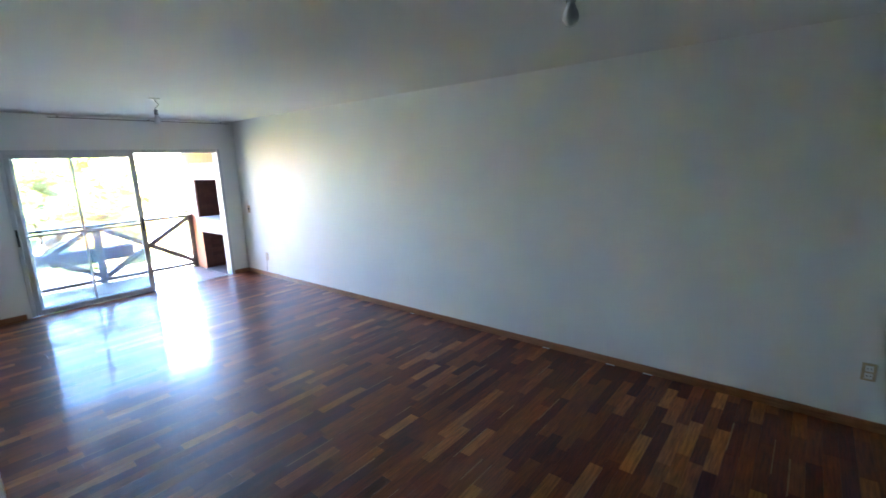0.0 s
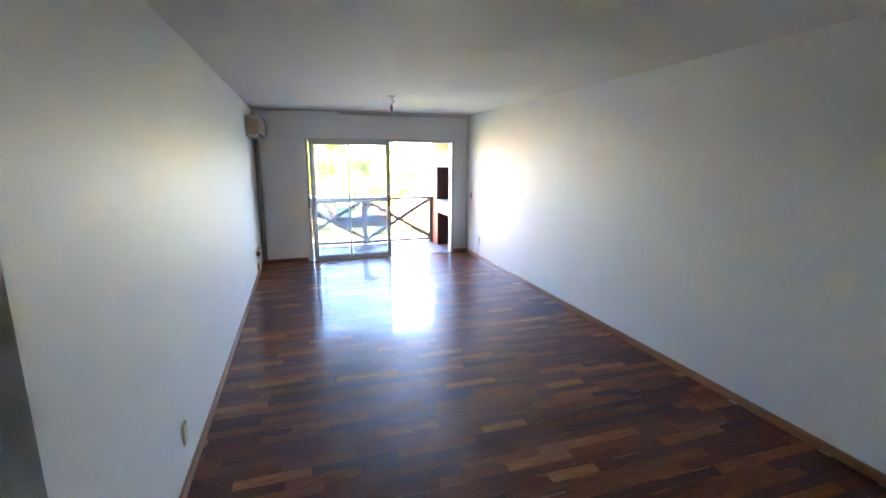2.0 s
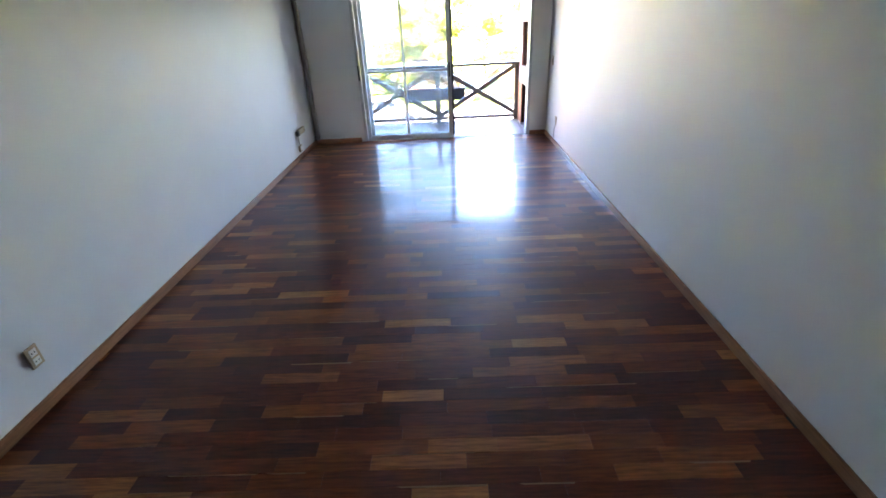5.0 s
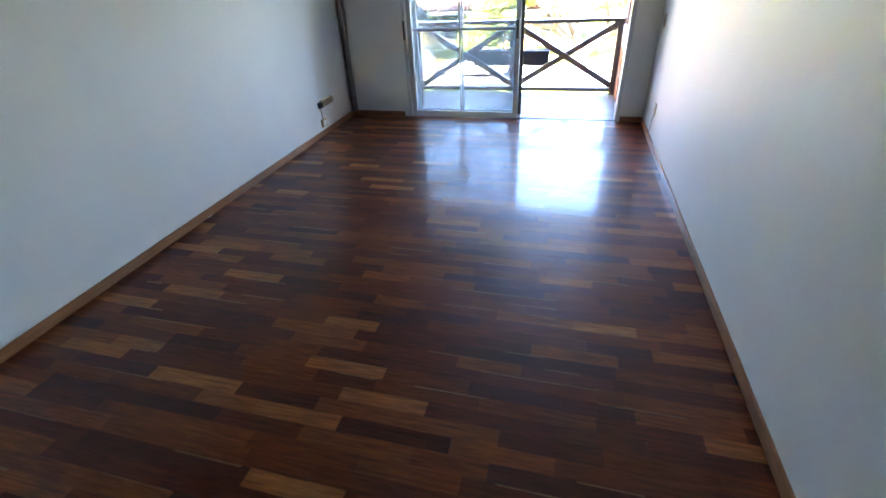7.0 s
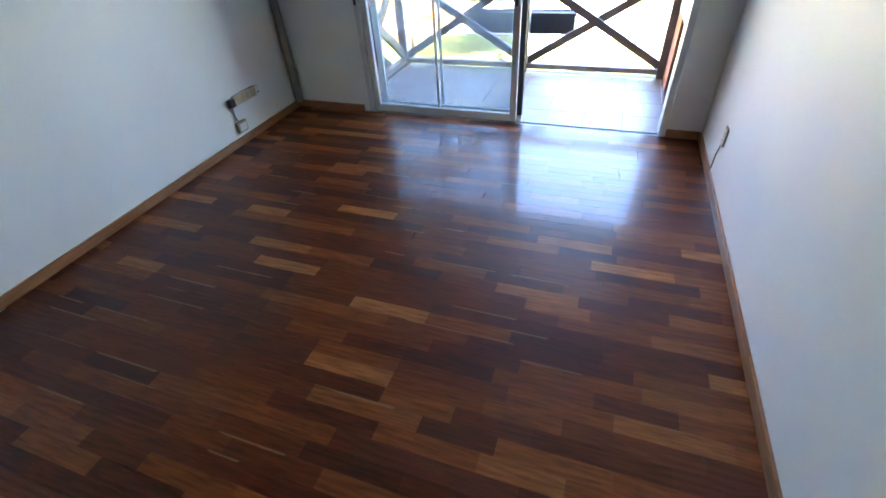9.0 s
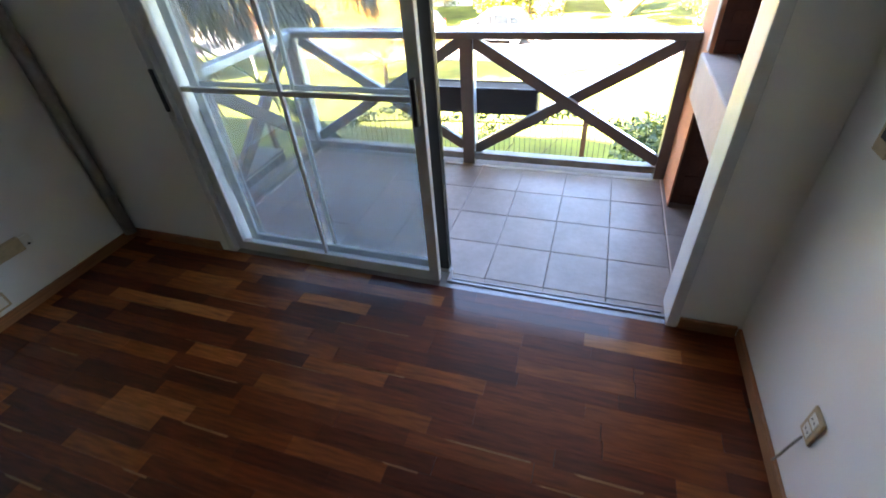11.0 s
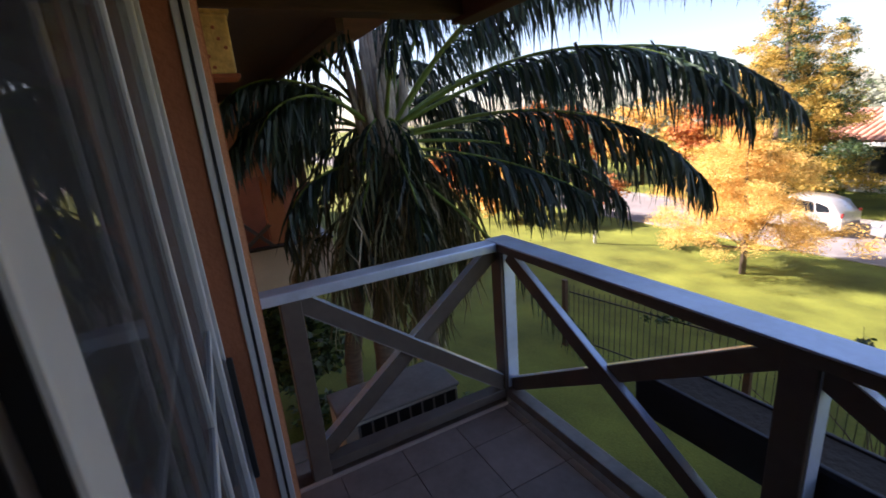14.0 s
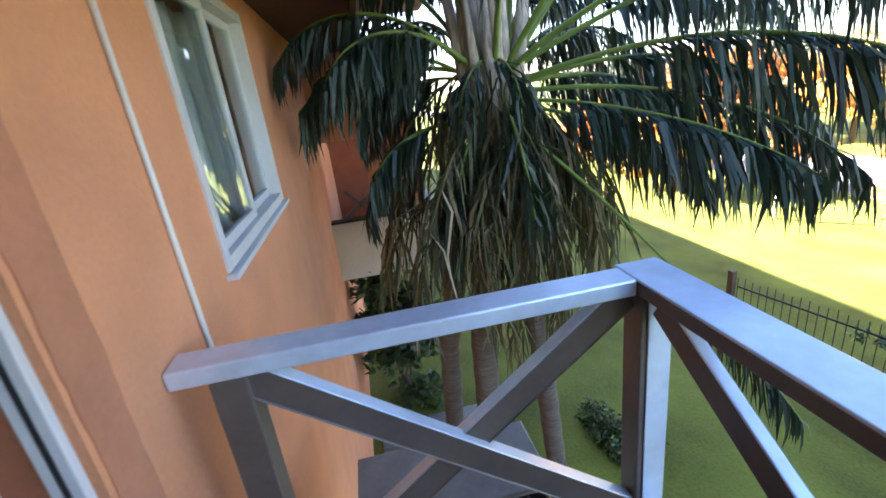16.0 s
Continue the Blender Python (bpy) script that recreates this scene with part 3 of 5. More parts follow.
bm = tube(bmesh.new(), [(0.05, -0.2, 2.04), (0.05, -0.1, 2.0), (0.05, -0.062, 1.9), (0.05, -0.055, 1.2), (0.05, -0.055, 0.5), (0.05, -0.055, 0.067)], [0.03, 0.034, 0.036, 0.036, 0.036, 0.037], 10)
part("pipe", bm, "grey_duct", duct)
for z in (0.35, 0.95, 1.6):
    part("clip", tube(bmesh.new(), [(0.05, -0.055, z), (0.05, -0.055, z + 0.02)], 0.040, 10), "wire", duct)


def socket_plate(name, at, nx, label, dz=0.115, dy=0.07, mat_="plastic_cream", slots=2, cable=False):
    """A wall plate on a wall whose normal points along nx."""
    p = thing(name, at, label, "socket" if slots else "switch", group="sockets along the room walls" if slots else "")
    x, y, z = at
    e = 0.001 * nx
    xs = sorted((x + e, x + 0.011 * nx))
    part("plate", boxes((xs[0], xs[1], y - dy / 2, y + dy / 2, z - dz / 2, z + dz / 2), bev=0.003), mat_, p)
    for k in range(max(slots, 1)):
        zc = z + (k - (max(slots, 1) - 1) / 2) * 0.048
        xs = sorted((x + 0.011 * nx, x + 0.0135 * nx))
        part("insert", boxes((xs[0], xs[1], y - 0.019, y + 0.019, zc - 0.019, zc + 0.019), bev=0.001), "plastic_white" if slots else "black", p)
        if slots:
            xs = sorted((x + 0.0135 * nx, x + 0.0145 * nx))
            part("pin_hole", boxes((xs[0], xs[1], y - 0.011, y - 0.006, zc - 0.004, zc + 0.004), (xs[0], xs[1], y + 0.006, y + 0.011, zc - 0.004, zc + 0.004)), "black", p)
    return p


socket_plate("wall_socket", (0.0, -5.31, 0.285), 1, "cream double wall socket low on the white wall")
s2 = socket_plate("wall_socket", (W, -0.66, 0.33), -1, "cream wall socket with a loose cable down to the skirting")
bm = tube(bmesh.new(), [(W - 0.012, -0.66, 0.27), (W - 0.02, -0.655, 0.2), (W - 0.016, -0.64, 0.12), (W - 0.018, -0.63, 0.067)], 0.004, 6)
part("cable", bm, "wire", s2)
socket_plate("wall_socket", (W, -7.76, 0.385), -1, "cream wall socket on the long white wall")
socket_plate("light_switch", (W, -0.25, 1.08), -1, "cream light switch plate with one dark rocker", dz=0.12, dy=0.075, slots=0)

jb = thing("junction_box", (0.0, -0.72, 0.33), "opened cream junction box with black plug hanging on the wall", "junction box")
part("box_body", boxes((0.001, 0.035, -0.84, -0.57, 0.315, 0.395), bev=0.006), "plastic_cream", jb)
part("plug", boxes((0.004, 0.045, -0.90, -0.842, 0.32, 0.385), bev=0.006), "black", jb, "black plug")
part("end_piece", boxes((0.003, 0.028, -0.568, -0.52, 0.325, 0.385), bev=0.004), "plastic_white", jb)
part("screw", tube(bmesh.new(), [(0.028, -0.545, 0.335), (0.032, -0.545, 0.335)], 0.006, 8), "black", jb)
for k in range(4):
    part("ridge", boxes((0.0351, 0.0385, -0.81 + 0.06 * k, -0.775 + 0.06 * k, 0.33, 0.38), bev=0.001), "plastic_cream", jb)
cb = tube(bmesh.new(), [(0.02, -0.87, 0.32), (0.028, -0.885, 0.27), (0.024, -0.875, 0.22), (0.02, -0.85, 0.19)], 0.005, 6)
part("cable", cb, "wire", jb)
sb = thing("small_socket", (0.0, -0.83, 0.14), "small cream surface socket just above the skirting", "socket")
part("body", boxes((0.001, 0.03, -0.89, -0.78, 0.10, 0.19), bev=0.006), "plastic_cream", sb)
part("cover", boxes((0.030, 0.034, -0.875, -0.795, 0.115, 0.175), bev=0.002), "plastic_white", sb)


def bulb_fitting(x, y, label):
    b = thing("hanging_bulb", (x, y, CEIL), label, "ceiling lamp", group="bare bulbs on the ceiling")
    part("rose", tube(bmesh.new(), [(x, y, CEIL), (x, y, CEIL - 0.012), (x, y, CEIL - 0.016)], [0.05, 0.05, 0.03], 16), "plastic_white", b)
    part("flex", tube(bmesh.new(), [(x, y, CEIL - 0.016), (x + 0.02, y, CEIL - 0.04), (x + 0.035, y, CEIL - 0.06), (x + 0.01, y, CEIL - 0.085), (x - 0.008, y, CEIL - 0.10), (x, y, CEIL - 0.115)], 0.004, 6), "wire", b, "twisted grey flex")
    part("holder", tube(bmesh.new(), [(x, y, CEIL - 0.11), (x, y, CEIL - 0.125), (x, y, CEIL - 0.165)], [0.012, 0.019, 0.019], 12), "grey_duct", b)
    part("bulb", tube(bmesh.new(), [(x, y, CEIL - 0.165), (x, y, CEIL - 0.18), (x, y, CEIL - 0.20), (x, y, CEIL - 0.225), (x, y, CEIL - 0.243), (x, y, CEIL - 0.25)], [0.014, 0.018, 0.028, 0.031, 0.02, 0.004], 14), "bulb", b)
    return b


bulb_fitting(1.80, -2.1, "bare bulb on a short twisted flex from the ceiling")
bulb_fitting(1.66, -6.62, "bare bulb on a short twisted flex from the ceiling")
cr = thing("curtain_rail", (2.4, -0.06, 2.44), "thin dark curtain rail under the ceiling at the beam", "curtain rail")
part("rail", tube(bmesh.new(), [(1.3, -0.06, 2.442), (3.52, -0.06, 2.442)], 0.006, 6), "wire", cr)
for x in (1.4, 2.4, 3.4):
    part("bracket", boxes((x - 0.008, x + 0.008, -0.066, -0.026, 2.448, 2.462)), "wire", cr)

# ---- things on the balcony and facade ----
pl = thing("planter", (1.85, 1.8, 0.3), "long black plastic planter hung outside the railing", "planter")
bm = bmesh.new()
box(bm, 1.30, 2.43, 1.675, 1.85, 0.30, 0.50, bev=0.012)
for v in bm.verts:
    k = 1 - 0.12 * (0.5 - v.co.z) / 0.2
    v.co.y = 1.7625 + (v.co.y - 1.7625) * k
part("trough", bm, "planter", pl)
part("rim", boxes((1.29, 2.44, 1.668, 1.685, 0.485, 0.51), (1.29, 2.44, 1.84, 1.857, 0.485, 0.51), (1.29, 1.307, 1.685, 1.84, 0.485, 0.51), (2.423, 2.44, 1.685, 1.84, 0.485, 0.51), bev=0.004), "planter", pl)
part("soil", boxes((1.31, 2.42, 1.687, 1.838, 0.497, 0.502)), "soil", pl)
part("bracket", boxes((1.895, 1.94, 1.647, 1.672, 0.30, 0.86), (1.895, 1.94, 1.672, 1.72, 0.285, 0.299)), "iron", pl)

lb = thing("wall_lamp_box", (0.36, FACE, 1.84), "rusted yellow enamel box with a small canopy on the stucco wall", "lamp box")
part("body", boxes((0.29, 0.44, FACE, FACE + 0.11, 1.83, 2.04), bev=0.008), "rust", lb)
part("lid", boxes((0.28, 0.45, FACE, FACE + 0.12, 2.04, 2.055), bev=0.003), "rust", lb)
for k in range(11):
    rx_, rz_ = 0.305 + 0.12 * ((k * 0.618) % 1), 1.845 + 0.18 * ((k * 0.377 + 0.1) % 1)
    part("rust_spot", tube(bmesh.new(), [(rx_, FACE + 0.1095, rz_), (rx_, FACE + 0.1112, rz_)], [0.006 + 0.006 * ((k * 0.29) % 1), 0.004 + 0.005 * ((k * 0.29) % 1)], 7), "brown_shade_rust", lb)
for k in range(6):
    ry_, rz_ = FACE + 0.015 + 0.085 * ((k * 0.618) % 1), 1.85 + 0.17 * ((k * 0.41 + 0.2) % 1)
    part("rust_spot", tube(bmesh.new(), [(0.4395, ry_, rz_), (0.4412, ry_, rz_)], [0.008, 0.006], 7), "brown_shade_rust", lb)
part("base_lip", boxes((0.28, 0.45, FACE, FACE + 0.12, 1.815, 1.83), bev=0.003), "brown_shade_rust", lb)
bm = bmesh.new()
rim = [(0.672 + (0.026 + 0.008 * math.sin(5 * a_) + 0.005 * math.sin(9 * a_ + 1)) * math.cos(a_), 1.90 + (0.062 + 0.012 * math.sin(4 * a_)) * math.sin(a_)) for a_ in [k * math.pi / 14 for k in range(28)]]
lo = [bm.verts.new((x, FACE + 0.002, z)) for x, z in rim]
hi = [bm.verts.new((x, FACE + 0.0075, z)) for x, z in rim]
bm.faces.new(hi)
for k in range(28):
    bm.faces.new((lo[k], lo[(k + 1) % 28], hi[(k + 1) % 28], hi[k]))
tagged(part("bare_patch", bm, "patch"), "ragged bare plaster patch on the stucco border", "patch", kind="structure")
cd = thing("cable_conduit", (0.23, FACE, 0.9), "thin painted cable running down the orange stucco wall", "cable")
part("cable", tube(bmesh.new(), [(0.24, FACE + 0.008, 1.83), (0.235, FACE + 0.008, 1.2), (0.225, FACE + 0.008, 0.4), (0.22, FACE + 0.008, -0.9), (0.22, FACE + 0.008, -2.6)], 0.009, 6), "plastic_white", cd)

wd = thing("window_1", (-0.78, FACE, 0.95), "white aluminium sliding window in the orange wall, curtain behind", "window", kind="structure")
for a in ((-1.45, -1.40, 0.95, 2.02), (-0.16, -0.11, 0.95, 2.02), (-1.40, -0.16, 0.95, 1.0), (-1.40, -0.16, 1.97, 2.02)):
    part("window_frame", boxes((a[0], a[1], 0.22, FACE + 0.012, a[2], a[3]), bev=0.003), "alu", wd)
for y, a, b in ((0.245, -1.40, -0.74), (0.278, -0.82, -0.16)):
    s_ = part("sash", boxes((a, a + 0.045, y - 0.014, y + 0.014, 1.0, 1.97), (b - 0.045, b, y - 0.014, y + 0.014, 1.0, 1.97), (a + 0.045, b - 0.045, y - 0.014, y + 0.014, 1.0, 1.045), (a + 0.045, b - 0.045, y - 0.014, y + 0.014, 1.925, 1.97), bev=0.003), "alu", wd)
    part("pane", boxes((a + 0.045, b - 0.045, y - 0.003, y + 0.003, 1.045, 1.925)), "glass", s_)
part("window_sill", boxes((-1.47, -0.09, FACE - 0.02, FACE + 0.04, 0.925, 0.949), bev=0.003), "alu", wd)
bm = bmesh.new()
cv = [[bm.verts.new((-1.32 + i * 0.019, 0.12 + 0.045 * math.sin(i * 1.05) + 0.015 * math.sin(i * 2.9), z)) for i in range(46)] for z in (0.97, 1.4, 1.96)]
for r0, r1 in zip(cv, cv[1:]):
    for k in range(45):
        bm.faces.new((r0[k], r0[k + 1], r1[k + 1], r1[k])).smooth = True
tagged(part("curtain", bm, "white_wall"), "pale gathered curtain behind the window glass", "curtain")

oc = thing("outdoor_unit", (0.12, 0.95, -0.55), "cream outdoor air conditioner unit on a bracket beside the balcony", "air conditioner")
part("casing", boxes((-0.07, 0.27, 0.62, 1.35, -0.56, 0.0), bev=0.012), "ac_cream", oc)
part("top_cover", boxes((-0.08, 0.28, 0.61, 1.36, 0.0, 0.022), bev=0.008), "unit_top", oc, "grey top cover with shade in its colour")
gr = part("grille", boxes((0.27, 0.275, 0.70, 1.33, -0.16, -0.02)), "black", oc, "dark air grille")
for k in range(9):
    part("fin", boxes((0.275, 0.281, 0.70 + k * 0.0785, 0.712 + k * 0.0785, -0.16, -0.02)), "grey_duct", gr)
part("grille_ring", tube(bmesh.new(), [(0.275 + 0.004, 1.0 + 0.18 * math.cos(a), -0.36 + 0.18 * math.sin(a)) for a in [k * math.pi / 12 for k in range(25)]], 0.006, 6), "grey_duct", oc)
for y in (0.72, 1.22):
    part("bracket", boxes((-0.08, 0.358, y, y + 0.04, -0.60, -0.56), (0.31, 0.358, y, y + 0.04, -0.56, -0.24)), "steel", oc)

# neighbour's balcony along the facade
nb_ = thing("neighbour_balcony", (-4.9, 0.9, -0.7), "next balcony with cream parapet, orange pillar and dark timber roof", "balcony")
part("parapet", boxes((-4.42, -4.30, FACE, 1.75, -0.66, 0.0), (-6.6, -4.42, 1.63, 1.75, -0.66, 0.0)), "cream_wall", nb_)
part("coping", boxes((-4.44, -4.28, FACE, 1.77, 0.0, 0.03), (-6.6, -4.44, 1.61, 1.77, 0.0, 0.03), bev=0.005), "iron", nb_)
part("floor", boxes((-6.6, -4.30, FACE, 1.75, -0.80, -0.66)), "cream_wall", nb_)
part("upper_wall", boxes((-4.75, -4.30, FACE, 1.15, 1.05, 2.05)), "stucco", nb_)
part("pillar", boxes((-4.75, -4.45, 0.9, 1.15, 0.03, 1.05)), "stucco", nb_)
# Wall added to close the recess, its dark brown standing for shade.
part("shade_wall", boxes((-6.75, -6.6, FACE, 1.75, -0.66, 2.06)), "brown_shade_rust", nb_)
part("front_post", boxes((-5.6, -5.45, 1.6, 1.74, 0.03, 2.06)), "timber", nb_)
part("roof", boxes((-6.75, -4.2, FACE, 1.95, 2.06, 2.14)), "timber", nb_)
# Runs on out of view so the house shades the lawn to the west.
part("back_wall", boxes((-32.0, -4.501, 0.0, FACE, -3.2, 5.2)), "stucco", nb_)
for y0, y1, z0, z1 in ((0.5, 0.9, 0.03, 0.35), (0.9, 0.55, 0.03, 0.4)):
    part("brace", bar(bmesh.new(), (-4.36, y0, z0), (-4.36, y1, z1), 0.05, 0.03, (1, 0, 0)), "rail", nb_)

# ---- the ground ----
def sheet(xs, ys, zf):
    vs = [(x, y, zf(x, y)) for y in ys for x in xs]
    n = len(xs)
    return vs, [(j * n + i, j * n + i + 1, (j + 1) * n + i + 1, (j + 1) * n + i) for j in range(len(ys) - 1) for i in range(n - 1)]


RN, RF = 18.8, 24.4                            # near and far edge of the road
gx = [-900, -300, -120, -60, -40, -30, -20, -14, -10, -7, -5, -3, -1, 1, 3, 5, 8, 12, 18, 26, 40, 60, 120, 300, 900]
gy = [-300, -60, -12, 0, 1.5, 3, 4.5, 6, 7.5, 9, 10.5, 12, 13.5, 15, 17, 18.8, 21, 24.4, 30, 40, 60, 100, 200, 500, 1500]
g_ob = part("ground", sheet(gx, gy, lambda x, y: ground_z(y) + (0.05 * noise.noise(Vector((x * 0.3, y * 0.3, 0))) if 3 < y < 17 else 0.0)), "lawn")
tagged(g_ob, "mown lawn, green in shade and yellow-green in sun", "lawn", kind="structure")
setting("road", boxes((-300, 300, RN, RF, -4.2, -4.035)), "road", "pale worn asphalt street", "road")
setting("kerb", boxes((-300, 300, RF, RF + 0.18, -4.2, -3.92), bev=0.02), "kerb", "low concrete kerb along the street", "kerb")
setting("kerb_near", boxes((-300, 300, RN - 0.15, RN, -4.2, -4.01), bev=0.02), "kerb", "flush concrete kerb along the street", "kerb")

rng = np.random.default_rng(7)


def quads(c, u, v):
    """Leaf quads around centres c with half axes u and v."""
    n = len(c)
    vs = np.stack([c - u - v * 0.25, c + u * 0.1 - v, c + u - v * 0.1, c - u * 0.1 + v], 1).reshape(-1, 3)
    return vs.tolist(), np.arange(4 * n).reshape(-1, 4).tolist()


def clumps(blobs, n, size, flat=0.6, hang=0.0, thin=0.5, spread=1.15):
    """Leaves on the shells of many small blobs (x, y, z, r)."""
    b = np.array(blobs)
    p = b[:, 3] ** 2
    i = rng.choice(len(b), n, p=p / p.sum())
    d = rng.normal(size=(n, 3))
    d /= np.linalg.norm(d, axis=1)[:, None]
    c = b[i, :3] + d * (b[i, 3] * (0.25 + spread * rng.random(n) ** 0.8))[:, None] * np.array([1, 1, flat])
    u = rng.normal(size=(n, 3)) * np.array([1, 1, 0.6])
    u[:, 2] -= hang
    u /= np.linalg.norm(u, axis=1)[:, None]
    w = rng.normal(size=(n, 3))
    v = np.cross(u, w)
    v /= np.linalg.norm(v, axis=1)[:, None]
    s = size * (0.6 + 0.8 * rng.random(n))[:, None]
    return quads(c, u * s, v * s * thin)


def limbs(bm, base, tips, r0, sides=7, wig=0.25):
    for tip in tips:
        b, t = Vector(base), Vector(tip)
        pts = [b.lerp(t, k / 6) + Vector((noise.noise(Vector((k * 0.7, t.x, t.y))), noise.noise(Vector((k * 0.7, t.y, t.x))), 0)) * wig * (k / 6) * (1 - k / 7) + Vector((0, 0, -0.12 * (t - b).length * math.sin(math.pi * k / 6))) for k in range(7)]
        tube(bm, pts, [r0 * (1 - 0.8 * k / 6) for k in range(7)], sides)
    return bm


def tree(name, foot, label, trunk_pts, trunk_r, tips, blobs, n, size, leaf_mat, bark="bark", flat=0.6, hang=0.0, fork=None, limb_r=None, thin=0.5, spread=1.15):
    t = thing(name, foot, label, "tree", group="autumn trees along the street" if name == "autumn_tree" else "")
    bm = tube(bmesh.new(), trunk_pts, trunk_r, 10)
    part("trunk", bm, bark, t)
    if tips:
        part("bough", limbs(bmesh.new(), fork or trunk_pts[-1], tips, limb_r or trunk_r[-1] * 0.8), bark, t)
    part("crown", clumps(blobs, n, size, flat=flat, hang=hang, thin=thin, spread=spread), leaf_mat, t)
    return t


def dome(cx, cy, cz, rx, ry, rz, count, r, low=-0.35, shell=0.55):
    out = []
    while len(out) < count:
        d = rng.normal(size=3)
        d /= np.linalg.norm(d)
        if d[2] < low:
            continue
        k = shell + (1 - shell) * rng.random() ** 0.5
        out.append((cx + d[0] * rx * k, cy + d[1] * ry * k, cz + d[2] * rz * k, r * (0.6 + 0.8 * rng.random())))
    return out


GS = -3.8
# broad lime green tree across the street
bf = (3.07, 29.4, GS + 0.1)
bl_tips = [(-2.6, 28.5, 0.2), (-0.5, 30.5, 1.6), (0.8, 28.0, 1.5), (2.2, 30.0, 2.6)]
br_tips = [(6.0, 29.0, 1.0), (8.2, 28.2, 0.0), (7.0, 31.0, 1.6)]
bt = tree("broad_tree", bf, "broad spreading tree with lime green crown across the street", [(3.07, 29.4, GS - 0.05), (2.95, 29.4, -3.5), (2.1, 29.3, -2.7), (1.2, 29.2, -1.9)], [0.46, 0.34, 0.25, 0.19], bl_tips, [b for b in dome(3.4, 29.5, -0.6, 7.5, 6.0, 4.3, 150, 0.86, low=-0.22, shell=0.5) if not (abs(b[0] - 3.0) < 3.2 and b[2] < -0.3)], 150000, 0.072, "leaf_lime", fork=(1.2, 29.2, -1.9), spread=0.72)
part("trunk", tube(bmesh.new(), [(3.15, 29.4, GS - 0.05), (3.4, 29.4, -3.4), (4.3, 29.3, -2.5), (5.6, 29.2, -1.5)], [0.38, 0.33, 0.26, 0.19], 10), "bark", bt)
for stem, girth in (([(2.6, 29.35, -3.15), (2.35, 29.6, -2.3), (1.75, 30.0, -1.2), (1.1, 30.3, 0.2)], 0.17),
                    ([(2.35, 29.3, -2.9), (2.7, 29.0, -1.9), (2.45, 28.8, -0.8), (2.7, 28.6, 0.5)], 0.15),
                    ([(2.2, 29.3, -2.75), (1.1, 28.9, -2.35), (-0.4, 28.6, -1.75), (-1.9, 28.3, -0.9)], 0.15),
                    ([(4.2, 29.3, -2.6), (4.5, 29.7, -1.6), (4.2, 30.1, -0.4), (4.4, 30.2, 0.9)], 0.15),
                    ([(4.4, 29.3, -2.45), (5.8, 28.9, -2.0), (7.2, 28.7, -1.4), (8.4, 28.4, -0.5)], 0.14)):
    part("stem", tube(bmesh.new(), stem, [girth, girth * 0.85, girth * 0.65, girth * 0.35], 8), "bark", bt)
part("bough", limbs(bmesh.new(), (5.6, 29.2, -1.5), br_tips, 0.2), "bark", bt)
bt.location += Vector((0.5, -1.5, 0))

# golden tree on the verge
gf = (-5.65, 15.16, GS)
gb = []
for k in range(420):                            # tiers of drooping feathery branches
    h = (k % 10) / 10 + 0.06 * rng.random()
    a, q = rng.random() * 6.283, rng.random() ** 0.55
    rr = q * (3.4 * (1 - h) ** 0.7 + 0.2) * (0.78 + 0.3 * math.sin(3 * a + k % 10))
    gb.append((-6.0 + rr * math.cos(a), 15.2 + 0.8 * rr * math.sin(a), -2.4 + 3.4 * h - 0.10 * rr, 0.2 + 0.15 * (1 - h)))
gt = tree("golden_tree", gf, "young conifer with golden autumn needles on the verge", [(-5.65, 15.16, GS - 0.05), (-5.65, 15.16, -2.6), (-5.8, 15.2, -1.2), (-5.9, 15.2, 0.6)], [0.10, 0.09, 0.06, 0.02], [(-8.2, 15.0, -2.3), (-3.8, 15.4, -2.2), (-7.0, 16.2, -1.5), (-4.6, 14.4, -1.4), (-7.2, 14.6, -0.8), (-5.0, 15.8, -0.6)], gb, 120000, 0.031, "leaf_gold", hang=0.5, thin=0.3, fork=(-5.65, 15.16, -2.9), limb_r=0.04)
gt.location += Vector((0.35, -0.1, 0))
# taller conifer behind, gold needles and dark green branches
tb, td = [], []
for k in range(760):
    h = rng.random() ** 0.85
    tip = k % 4 == 0
    top, wide, cx = (4.7, 2.5, -8.1) if tip else (6.5, 4.7, -10.2)
    a = rng.random() * 6.283
    tier = 0.72 + 0.28 * math.sin(h * 34 + 2 * a)
    rr = (1 - h) ** 0.54 * wide * (0.25 + 0.75 * rng.random()) * tier + 0.06
    b = (cx + rr * math.cos(a), 26.3 + rr * math.sin(a), -2.6 + h * (top + 2.6) - 0.1 * rr, 0.2 + 0.38 * (1 - h))
    (td if (rng.random() < (0.6 if math.cos(a) > 0.25 or h > 0.9 else 0.18)) else tb).append(b)
tc = tree("tall_conifer", (-10.2, 26.3, GS), "tall gold and dark green conifer across the street", [(-10.2, 26.3, GS - 0.05), (-10.2, 26.3, 0.5), (-10.2, 26.3, 6.6)], [0.28, 0.2, 0.03], [], tb, 105000, 0.06, "leaf_olive", flat=0.55, hang=0.3, thin=0.3)
part("crown", clumps(td, 36000, 0.065, flat=0.5, hang=0.2, thin=0.3), "leaf_dark", tc, "dark green branches")
